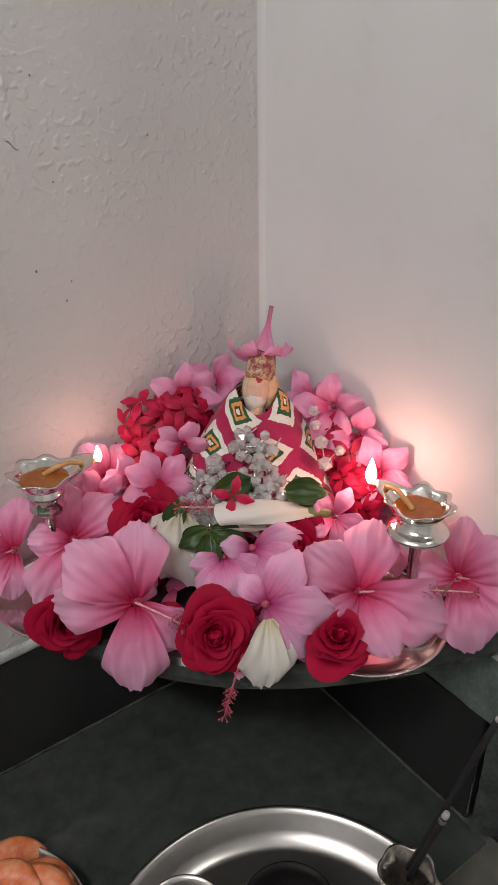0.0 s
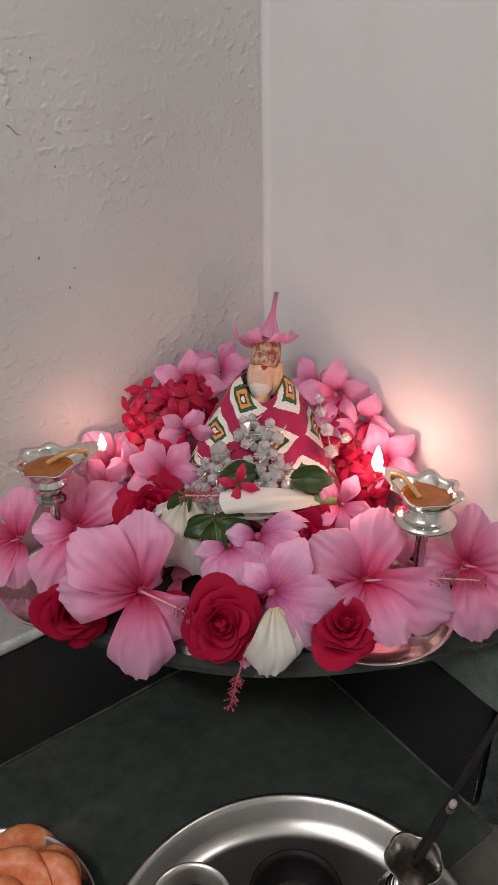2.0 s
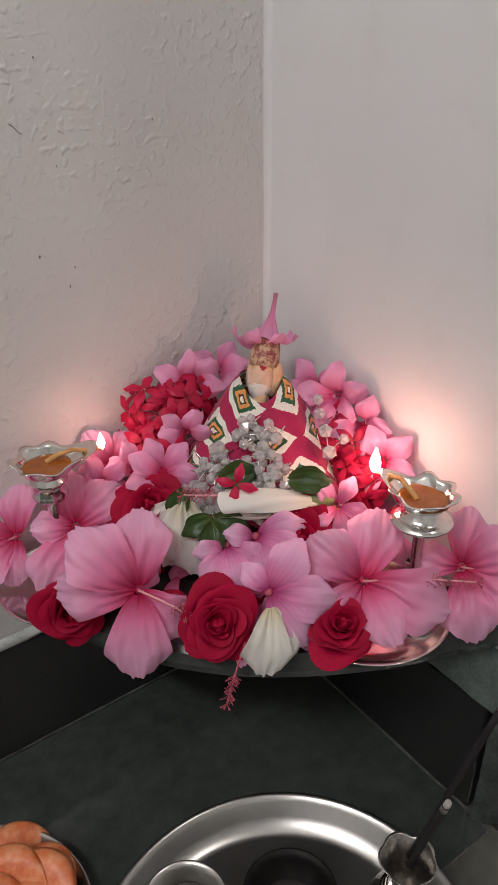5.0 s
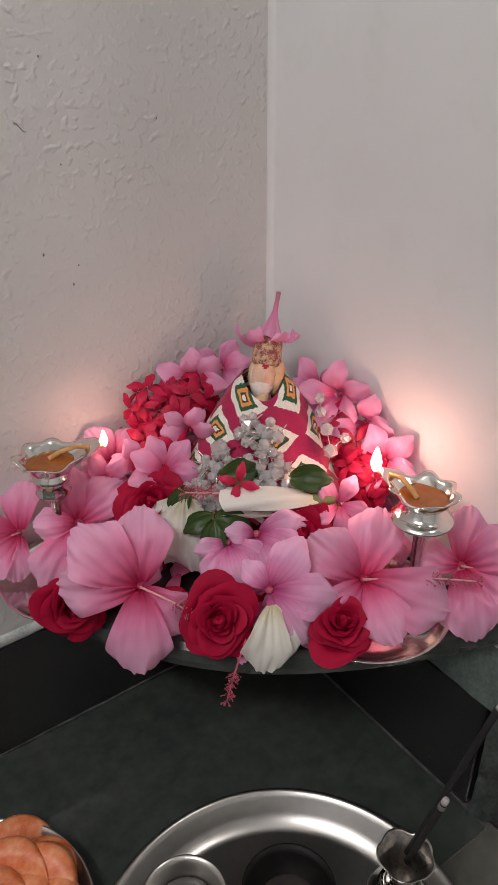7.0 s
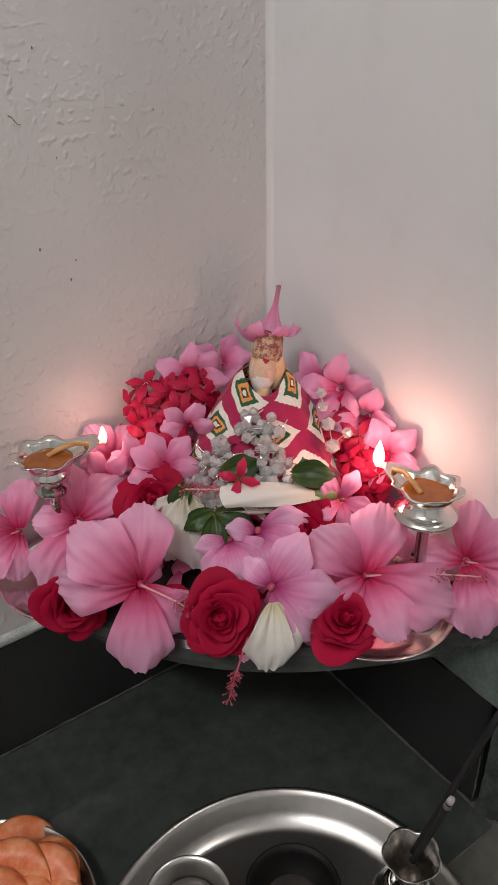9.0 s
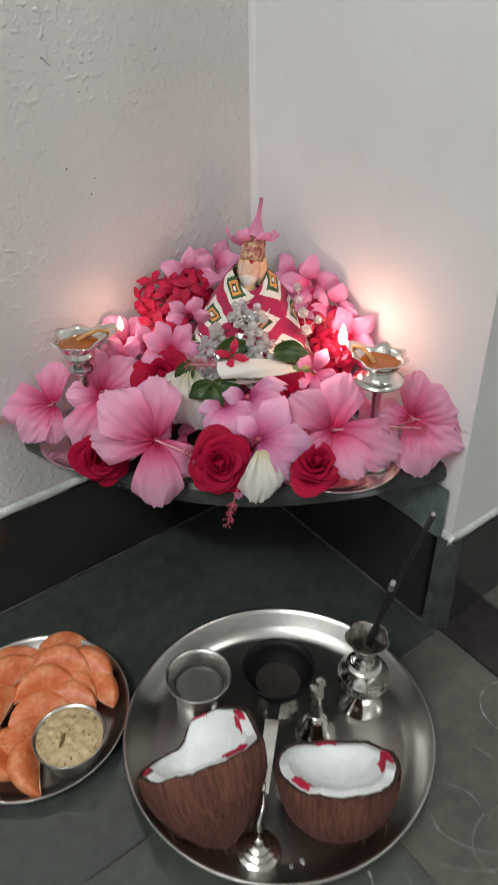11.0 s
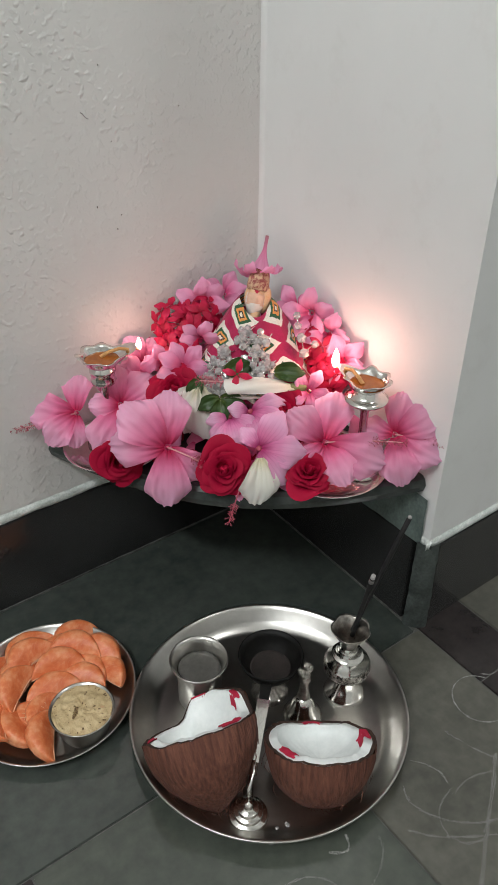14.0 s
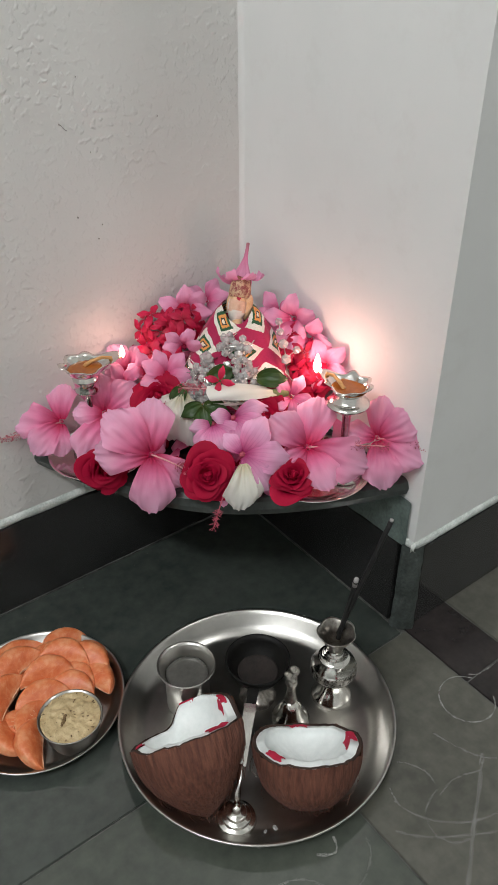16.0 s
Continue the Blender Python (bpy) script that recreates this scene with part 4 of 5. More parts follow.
def beads():
    rnd = random.Random(4)
    root = tagged(new("bead_garland"), "garland of clear faceted crystal beads on silver wires", "garland")
    big = ball("crystal_bead", 0.0048, M_CRYSTAL, 1)
    small = ball("crystal_bead", 0.0039, M_CRYSTAL, 1)
    spots = []
    while len(spots) < 125:
        u, v = rnd.uniform(0.30, 0.62), rnd.uniform(0.20, 0.86)
        if abs(u - 0.485 + 0.05 * v) > 0.025 + 0.12 * v:
            continue
        p = Vector(SHAWL(u, v))
        out = (p - (HEAD + AX * -0.05)).normalized()
        spots.append(p + out * rnd.uniform(0.003, 0.010))
    for i, p in enumerate(spots):
        put("crystal_bead", big if i % 2 else small, root, Matrix.Translation(p) @ pose(0, 0, 0, *[rnd.random() * 360 for _ in range(3)]) @ Matrix.Scale(rnd.uniform(0.8, 1.15), 4))
    for i in range(60):
        p = spots[rnd.randrange(len(spots))]
        d = Vector((rnd.uniform(-1, 1), rnd.uniform(-1, 0.3), rnd.uniform(-0.8, 0.9))).normalized() * rnd.uniform(0.010, 0.022)
        put("wire", tube("wire", [p - d * 0.5, p, p + d * 0.5], 0.00055, M_SILVER, 5), root)
    # the sprig of beads beside the cloth
    sp = tagged(new("bead_sprig"), "sprig of four crystal beads on silver wire among red florets", "beads")
    pts = [Vector(p) for p in ((-0.042, -0.121, 0.284), (-0.050, -0.135, 0.276), (-0.036, -0.134, 0.281), (-0.032, -0.101, 0.297), (-0.036, -0.108, 0.290))]
    for i, p in enumerate(pts):
        put("crystal_bead", big, sp, Matrix.Translation(p) @ pose(0, 0, 0, 30 * i, 50 * i, 20) @ Matrix.Scale(1.15 if i < 2 else 0.9, 4))
    for i, j in ((0, 1), (1, 2), (3, 4)):
        put("wire", tube("wire", [pts[i], (pts[i] + pts[j]) / 2 + Vector((0, 0, 0.001)), pts[j]], 0.0005, M_SILVER, 5), sp)


beads()

# ---- oil lamps on their plates ----


def small_plate(loc, r, label):
    prof = [(0.0, 0.0012), (r * 0.70, 0.0012), (r * 0.78, 0.0016), (r * 0.93, 0.0055), (r * 0.99, 0.0075), (r, 0.0072), (r * 0.985, 0.0058), (r * 0.93, 0.0036), (r * 0.78, 0.0), (0.0, 0.0)]
    ob = put("lamp_plate", lathe("lamp_plate", prof, M_SILVER, 64), None, Matrix.Translation(loc))
    tagged(ob, label, "plate", "silver plates under the lamps")


small_plate((-0.214, -0.052, SH + 0.0005), 0.049, "small silver plate under the lamp, strewn with petals")
small_plate((-0.066, -0.196, SH + 0.0005), 0.056, "small silver plate under the lamp, strewn with petals")


def oil_lamp(loc, c, toward, ring, flame_h, dip, flame_mat, label):
    """A stemmed oil lamp; c is the height at which the cup begins, toward the way its spout points."""
    root = tagged(new("oil_lamp"), label, "lamp", "lit oil lamps on the shelf")
    a = math.degrees(math.atan2(toward[1], toward[0]))
    root.matrix_world = pose(*loc, 0, 0, a)
    stem = [(0.0, 0.0), (0.021, 0.0), (0.0215, 0.002), (0.018, 0.005), (0.010, 0.009), (0.0050, 0.014), (0.0038, 0.020), (0.0060, 0.025), (0.0038, 0.030), (0.0038, c - 0.022), (0.0055, c - 0.017)]
    put("stand", lathe("stand", stem, M_SILVER, 36), root)
    if ring:
        col = [(0.0055, c - 0.017), (0.0172, c - 0.0105), (0.0195, c - 0.0085), (0.0195, c - 0.0070), (0.0150, c - 0.0060), (0.0115, c - 0.004), (0.0105, c - 0.001), (0.009, c + 0.002)]
    else:
        col = [(0.0055, c - 0.017), (0.0112, c - 0.0165), (0.0120, c - 0.0145), (0.0112, c - 0.0130), (0.0112, c - 0.0060), (0.0124, c - 0.0045), (0.0124, c - 0.0025), (0.009, c + 0.002)]
    put("collar", lathe("collar", col, M_SILVER, 40), root, None, "polished silver collar")

    def cup(u, v):
        prof = [(0.006, 0.0), (0.0135, 0.0008), (0.0190, 0.0045), (0.0215, 0.0090), (0.0240, 0.0125), (0.0275, 0.0140), (0.0272, 0.0146), (0.0232, 0.0134), (0.0205, 0.0096), (0.0178, 0.0055), (0.012, 0.0022), (0.0, 0.0018)]
        x = v * (len(prof) - 1)
        i = min(int(x), len(prof) - 2)
        k = x - i
        r, z = (prof[i][q] * (1 - k) + prof[i + 1][q] * k for q in (0, 1))
        al = u * 2 * math.pi
        hi = max(0.0, (z - 0.005) / 0.0096)
        lobe = 0.5 + 0.5 * math.cos(al * 7)
        r *= 0.74 if ring else 0.80
        r *= 1 + 0.20 * hi * (lobe - 0.55) + 0.70 * max(0.0, math.cos(al)) ** 9
        z += hi * (0.0022 * (lobe - 0.5) + 0.0012 * math.sin(5 * al + 1))
        z -= 0.55 * (0.0125 - dip) * max(0.0, math.cos(al)) ** 5 * hi
        return (r * math.cos(al), r * math.sin(al), c + 0.86 * z)
    put("cup", sheet("cup", cup, 112, 22, M_SILVER, True), root, None, "scalloped silver cup with a spout")
    put("oil", lathe("oil", [(0.0, c + 0.0070), (0.0120, c + 0.0068), (0.0140, c + 0.0070), (0.0125, c + 0.0056)], M_OIL, 40), root, Matrix.Diagonal((1.18, 1.08, 1.0, 1)), "amber oil")
    put("wick", tube("wick", [(0.002, 0.004, c + 0.0070), (0.010, 0.0025, c + 0.0100), (0.020, 0.0, c + 0.0110), (0.032, 0, c + dip + 0.0030), (0.0420, 0, c + dip + 0.0005)], 0.0019, M_WICK, 10, 0.7), root, None, "oil-soaked cotton wick")
    fl = [(0.0, -0.002), (0.0030, 0.001), (0.0050, 0.006), (0.0054, 0.010), (0.0042, 0.016), (0.0022, 0.022), (0.0006, 0.026), (0.0, 0.027)]
    put("flame", lathe("flame", [(r * flame_h / 0.027, z * flame_h / 0.027) for r, z in fl], flame_mat, 20), root, Matrix.Translation((0.0425, 0, c + dip)), "bright yellow-white flame")


oil_lamp((-0.2135, -0.0420, SH + 0.002), 0.0850, (1.0, 0.12), False, 0.0125, 0.0030, M_FLAME_SMALL, "lit silver oil lamp with a scalloped cup and amber oil")
oil_lamp((-0.0450, -0.2160, SH + 0.002), 0.0850, (0.0, 1.0), True, 0.0180, 0.0050, M_FLAME, "lit silver oil lamp with a flanged collar and amber oil")

# ---- big steel plate and what stands on it ----
PC = (-0.1945, -0.2785)


def steel_plate(c, r, h, label, name="steel_plate"):
    f = r * 0.80
    prof = [(0.0, 0.0015), (f * 0.5, 0.0014), (f, 0.0012), (f * 1.05, 0.0022), (r * 0.90, h * 0.45), (r * 0.955, h * 0.82), (r * 0.975, h * 0.95), (r * 0.99, h), (r, h * 0.985), (r * 1.0, h * 0.92), (r * 0.985, h * 0.88), (r * 0.96, h * 0.72), (r * 0.91, h * 0.35), (f * 1.05, 0.0008), (f, 0.0), (0.0, 0.0)]
    ob = put(name, lathe(name, prof, M_STEEL, 128), None, Matrix.Translation((c[0], c[1], 0.0005)))
    return tagged(ob, label, "plate")


steel_plate(PC, 0.1268, 0.020, "large round stainless steel plate on the stone floor")
Z = 0.0022

cup = [(0.0, 0.0), (0.0195, 0.0), (0.0205, 0.002), (0.0205, 0.030), (0.0215, 0.042), (0.0250, 0.050), (0.0270, 0.0525), (0.0272, 0.0535), (0.0262, 0.0538), (0.0240, 0.0505), (0.0205, 0.043), (0.0195, 0.030), (0.0195, 0.004), (0.0, 0.0035)]
tagged(put("steel_cup", lathe("steel_cup", cup, M_STEEL, 64), None, Matrix.Translation((-0.232, -0.221, Z))), "small stainless steel cup of water with a flared rim", "cup")
put("water", lathe("water", [(0.0, 0.0405), (0.015, 0.0405), (0.0198, 0.0409), (0.0196, 0.0395)], M_WATER, 40), bpy.data.objects["steel_cup"], None, "cloudy water")


def burner():
    root = tagged(new("incense_burner"), "sooty black incense burner bowl with a long silver handle", "incense burner")
    root.matrix_world = Matrix.Translation((-0.176, -0.256, Z))
    bowl = [(0.0, 0.025), (0.012, 0.027), (0.022, 0.036), (0.0285, 0.048), (0.0302, 0.054), (0.0290, 0.0545), (0.0268, 0.048), (0.020, 0.0375), (0.010, 0.030), (0.0, 0.0285)]
    put("bowl", lathe("bowl", bowl, M_SOOT, 48), root, None, "soot-blackened bowl")
    put("ash", lathe("ash", [(0.0, 0.0320), (0.010, 0.0330), (0.0175, 0.0362), (0.0190, 0.0375), (0.0180, 0.0345)], M_ASH, 32), root, pose(0, 0, 0))
    stand = [(0.0, 0.0), (0.017, 0.0), (0.0175, 0.002), (0.014, 0.006), (0.007, 0.010), (0.004, 0.014), (0.0055, 0.018), (0.004, 0.022), (0.008, 0.027)]
    put("stand", lathe("stand", stand, M_TARNISH, 36, 12, 0.10, -1), root, None, "ribbed tarnished silver foot")
    u = Vector((-0.091, -0.089, 0)).normalized()
    s = Vector((-u.y, u.x, 0))

    def strap(t0, t1, w, z0, z1, name, mat, bend=0.0):
        bm = bmesh.new()
        vs = []
        for i in range(13):
            k = i / 12
            p = u * (t0 + (t1 - t0) * k) + Vector((0, 0, z0 + (z1 - z0) * k + bend * math.sin(k * 3.14)))
            ww = w * (1 - 0.25 * k)
            vs.append([bm.verts.new(p + s * ww * a + Vector((0, 0, b))) for a, b in ((-1, 0), (1, 0), (1, 0.0018), (-1, 0.0018))])
        for a, b in zip(vs, vs[1:]):
            for k in range(4):
                bm.faces.new((a[k], a[(k + 1) % 4], b[(k + 1) % 4], b[k]))
        bm.faces.new(vs[0])
        bm.faces.new(vs[-1][::-1])
        return part(name, bm, mat, root)
    strap(0.024, 0.046, 0.0055, 0.046, 0.044, "handle_root", M_SOOT)
    strap(0.044, 0.100, 0.0055, 0.0445, 0.036, "handle", M_SILVER, 0.003)
    put("handle_rod", tube("handle_rod", [u * 0.098 + Vector((0, 0, 0.0365)), u * 0.108 + Vector((0, 0, 0.033)), u * 0.117 + Vector((0, 0, 0.026)), u * 0.122 + Vector((0, 0, 0.017))], 0.0026, M_SILVER, 12), root)
    knob = [(0.0, 0.0), (0.0162, 0.0), (0.0168, 0.0015), (0.0160, 0.0040), (0.0155, 0.0045), (0.0122, 0.0050), (0.0120, 0.0052), (0.0122, 0.0080), (0.0118, 0.0085), (0.0088, 0.0090), (0.0086, 0.0092), (0.0086, 0.0120), (0.0080, 0.0125), (0.0045, 0.0130), (0.0036, 0.0150), (0.0034, 0.020), (0.0, 0.0205)]
    put("handle_foot", lathe("handle_foot", knob, M_SILVER, 40), root, Matrix.Translation(u * 0.125), "stepped silver foot of the handle")


burner()


def hand_bell():
    root = tagged(new("prayer_bell"), "small silver bell with a carved handle on the steel plate", "bell")
    root.matrix_world = Matrix.Translation((-0.166, -0.293, Z))
    put("bell_body", lathe("bell_body", [(0.0, 0.0), (0.0175, 0.0), (0.0180, 0.0015), (0.0150, 0.006), (0.0115, 0.012), (0.0090, 0.019), (0.0060, 0.023), (0.0045, 0.024)], M_SILVER, 40), root)
    put("handle", lathe("handle", [(0.0045, 0.024), (0.0060, 0.026), (0.0060, 0.028), (0.0042, 0.030), (0.0048, 0.034), (0.0042, 0.036), (0.0038, 0.046), (0.0056, 0.049), (0.0050, 0.052), (0.0040, 0.054)], M_TARNISH, 24), root)
    fin = bmesh.new()
    for dx, dz, r in ((0, 0.057, 0.0055), (0.004, 0.062, 0.0042), (-0.004, 0.0615, 0.0040), (0.001, 0.067, 0.0036), (-0.0065, 0.066, 0.0022)):
        bmesh.ops.create_icosphere(fin, subdivisions=2, radius=r, matrix=Matrix.Translation((dx, 0, dz)))
    part("finial", fin, M_TARNISH, root, "carved tarnished finial")


hand_bell()


def vase():
    root = tagged(new("incense_vase"), "tarnished silver vase with an engraved band and scalloped mouth", "vase")
    root.matrix_world = Matrix.Translation((-0.118, -0.297, Z)) @ Matrix.Diagonal((0.93, 0.93, 1.10, 1))
    put("foot", lathe("foot", [(0.0, 0.0), (0.0205, 0.0), (0.0210, 0.0015), (0.0195, 0.004), (0.0135, 0.010), (0.0085, 0.018), (0.0075, 0.022)], M_SILVER, 48), root)
    put("body", lathe("body", [(0.0075, 0.022), (0.013, 0.024), (0.0205, 0.029), (0.0225, 0.033), (0.0228, 0.039), (0.0215, 0.043), (0.0160, 0.049), (0.0162, 0.0496), (0.0146, 0.0500), (0.0105, 0.054), (0.0107, 0.0545), (0.0088, 0.0555), (0.0080, 0.060)], M_SILVER, 48), root)
    put("engraved_band", lathe("engraved_band", [(0.0216, 0.0315), (0.0230, 0.0325), (0.0233, 0.0355), (0.0233, 0.0375), (0.0229, 0.0400), (0.0216, 0.0412)], M_ENGRAVED, 160, 38, 0.025, 0.0320), root, None, "dark engraved band")
    put("mouth", lathe("mouth", [(0.0080, 0.060), (0.0090, 0.064), (0.0130, 0.071), (0.0178, 0.078), (0.0187, 0.0795), (0.0170, 0.0785), (0.0120, 0.0715), (0.0080, 0.064), (0.0065, 0.050), (0.0, 0.048)], M_TARNISH, 56, 5, 0.10, 0.066), root, None, "flared scalloped mouth")


vase()
for a, b, k, label in (((-0.110, -0.292, 0.078), (-0.088, -0.318, 0.218), 0.0021, "long black incense stick standing in the vase"), ((-0.113, -0.295, 0.076), (-0.127, -0.322, 0.177), 0.0021, "short black incense stick with an ashen end")):
    root = tagged(new("incense_stick"), label, "incense stick", "incense sticks in the vase")
    a, b = Vector(a), Vector(b)
    root.matrix_world = Matrix.Translation(a)
    put("stick", tube("stick", [(b - a) * (i / 8) + Vector((0, 0, 0.0004 * math.sin(i * 2))) for i in range(9)], k, M_STICK, 10), root)
    if "long" in label:
        put("tip", tube("tip", [(b - a) * 1.0, (b - a) * 1.012], k * 0.8, M_STICKEND, 10), root, None, "pale unlit end")
    if "ashen" in label:
        put("tip", tube("tip", [(b - a) * 0.93, (b - a) * 1.0, (b - a) * 1.04], k * 1.08, M_STICKEND, 10, 0.8), root, None, "grey ashen tip")

# ---- coconuts ----


def coconut(centre, normal, R, depth, point, notch, label, marks, seed):
    """Half a coconut: fibrous husk outside, dark shell at the rim, white flesh inside with red powder marks."""
    root = tagged(new("coconut_half"), label, "coconut", "coconut halves on the steel plate")
    root.matrix_world = facing(centre, normal)

    def rim(a):
        n = 0.05 * noise.noise(Vector((2.2 * math.cos(a), 2.2 * math.sin(a), seed))) + 0.02 * noise.noise(Vector((9 * math.cos(a), 9 * math.sin(a), seed)))
        return R * n * 1.2 + notch(a)

    def outer(u, v):
        a = u * 2 * math.pi
        t = v * math.pi / 2
        rr = R * math.cos(t) ** (0.80 if not point else 1.75)
        zz = -depth * math.sin(t) ** (1.0 if not point else 0.9)
        w = 1 + 0.018 * math.sin(31 * a + 5 * math.sin(3 * t)) * (1 - v) + 0.04 * noise.noise(Vector((3 * math.cos(a), 3 * math.sin(a), 2 * t + seed)))
        return (rr * w * math.cos(a), rr * w * math.sin(a), zz + rim(a) * (1 - v) ** 1.5)
    put("husk", sheet("husk", outer, 96, 28, M_HUSK, True), root, None, "brown fibrous husk")

    def shell(u, v):
        a = u * 2 * math.pi
        r = R * (1.0 - 0.085 * v)
        return (r * math.cos(a), r * math.sin(a), rim(a) + 0.0012 * math.sin(v * 3.14) - 0.001 * v)
    put("shell_rim", sheet("shell_rim", shell, 96, 4, M_SHELLRIM, True), root, None, "dark shell edge")

    def flesh(u, v):
        a = u * 2 * math.pi
        if v < 0.3:
            k = v / 0.3
            r, z = R * (0.93 - 0.16 * k), rim(a) + 0.0016 * math.sin(k * 1.57) - 0.0005
        else:
            k = (v - 0.3) / 0.7
            r = R * 0.77 * math.cos(k * 1.57)
            z = rim(a) * (1 - k) + 0.0010 - depth * 0.38 * math.sin(k * 1.57) ** 0.8
        return (r * math.cos(a), r * math.sin(a), z)
    put("flesh", sheet("flesh", flesh, 96, 30, M_FLESH, True), root, None, "white moist flesh")
    for a0, k0, w, hgt in marks:
        def mk(u, v, a0=a0, k0=k0, w=w, hgt=hgt):
            s, q = 2 * u - 1, v
            a = math.radians(a0) + s * w * (0.75 + 0.35 * noise.noise(Vector((s * 2, q * 3, a0))))
            vv = min(0.62, max(0.03, k0 + q * hgt + 0.03 * noise.noise(Vector((s * 3, q * 2, a0 + 4)))))
            x, y, z = flesh(a / (2 * math.pi), vv)
            return (x, y, z + 0.0012)
        put("powder_mark", sheet("powder_mark", mk, 14, 10, M_RED), root, None, "crimson vermilion mark")
    fib = random.Random(seed)
    hairs = []
    for i in range(90):
        u, v = fib.random(), fib.uniform(0.15, 0.97)
        p = Vector(outer(u, v))
        q = Vector(outer(u + fib.uniform(-0.02, 0.02), min(0.99, v + 0.16)))
        out = Vector((p.x, p.y, -0.02)).normalized() * fib.uniform(0.002, 0.006)
        hairs.append((tube("h", [p, (p + q) / 2 + out, q + out * fib.uniform(0.0, 1.6)], 0.00022, M_HUSK, 4), Matrix.Identity(4)))
    tagged(put("loose_fibres", joined("loose_fibres", hairs, M_HUSK), root, None, "loose husk fibres"), kind="stuff")


AW = Vector((0.60, 0.80, 0))
coconut((-0.193, -0.346, 0.050), (AW.x * 0.47, AW.y * 0.47, 0.88), 0.0465, 0.054, False, lambda a: -0.007 * max(0.0, -math.cos(a)) ** 2, "halved coconut with brown fibrous husk and white flesh, marked red", ((98, 0.04, 0.26, 0.44), (188, 0.02, 0.30, 0.28), (314, 0.03, 0.26, 0.30)), 3)
coconut((-0.2690, -0.2740, 0.0525), (0.17, 0.70, 0.69), 0.0485, 0.075, True, lambda a: 0.019 / (1 + math.exp(-(a - 1.62) * 16)) / (1 + math.exp((a - 3.10) * 13)) - 0.005, "halved coconut with a pointed brown husk and broken rim", ((158, 0.10, 0.24, 0.22), (266, 0.02, 0.34, 0.34), (30, 0.03, 0.36, 0.36), (100, 0.10, 0.14, 0.32)), 7)

# drops of water on the plate
for i, (x, y, r) in enumerate(((-0.262, -0.372, 0.0022), (-0.253, -0.366, 0.0014), (-0.244, -0.368, 0.0016), (-0.246, -0.381, 0.0024), (-0.236, -0.377, 0.0012), (-0.27, -0.245, 0.0013))):
    d = put("water_drop", lathe("water_drop", [(r * 1.2, 0.0), (r * 1.1, r * 0.35), (r * 0.7, r * 0.7), (0.0, r * 0.85)], M_CRYSTAL, 14), None, pose(x, y, 0.0018, 0, 0, i * 40) @ Matrix.Diagonal((1.5, 1, 1, 1)))
    tagged(d, "clear water drop on the steel plate", "water drop", "water drops")

# ---- small plate with fruit ----
FC = (-0.347, -0.137)
steel_plate(FC, 0.0815, 0.013, "small stainless steel plate of peeled orange segments", "fruit_plate")


def segment_mesh(L, w, h, seed):
    """A peeled orange segment: a half moon, thin at the straight inner edge and plump at the rounded back."""
    def f(u, v):
        t = 2 * v - 1
        x = L / 2 * math.sin(1.5708 * t)
        env = math.sqrt(max(0.0, 1 - (x * 2 / L) ** 2))
        a = u * 2 * math.pi
        k = (1 + math.cos(a)) / 2
        y0, y1 = 0.10 * w * env - 0.3 * w, w * env ** 1.15 - 0.3 * w
        n = 1 + 0.07 * noise.noise(Vector((4 * math.cos(a), 5 * v, seed)))
        y = y0 + (y1 - y0) * k * n - 0.12 * w * t * t * math.sin(seed)
        z = h * env ** 0.8 * math.sin(a) * (0.22 + 0.78 * k ** 0.7) * n + 0.0025 * t * t * math.sin(seed * 2)
        return (x, y, z)
    return sheet("orange_segment", f, 24, 22, M_ORANGE, True)


def segment_edge(L, w, h, seed):
    pts = []
    for i in range(15):
        t = 1.84 * i / 14 - 0.92
        x = L / 2 * math.sin(1.5708 * t)
        env = math.sqrt(1 - (x * 2 / L) ** 2)
        pts.append((x, 0.10 * w * env - 0.3 * w - 0.12 * w * t * t * math.sin(seed), 0.0025 * t * t * math.sin(seed * 2) + 0.0006 * math.sin(9 * t)))
    return tube("membrane", pts, 0.0006, M_PITH, 6)


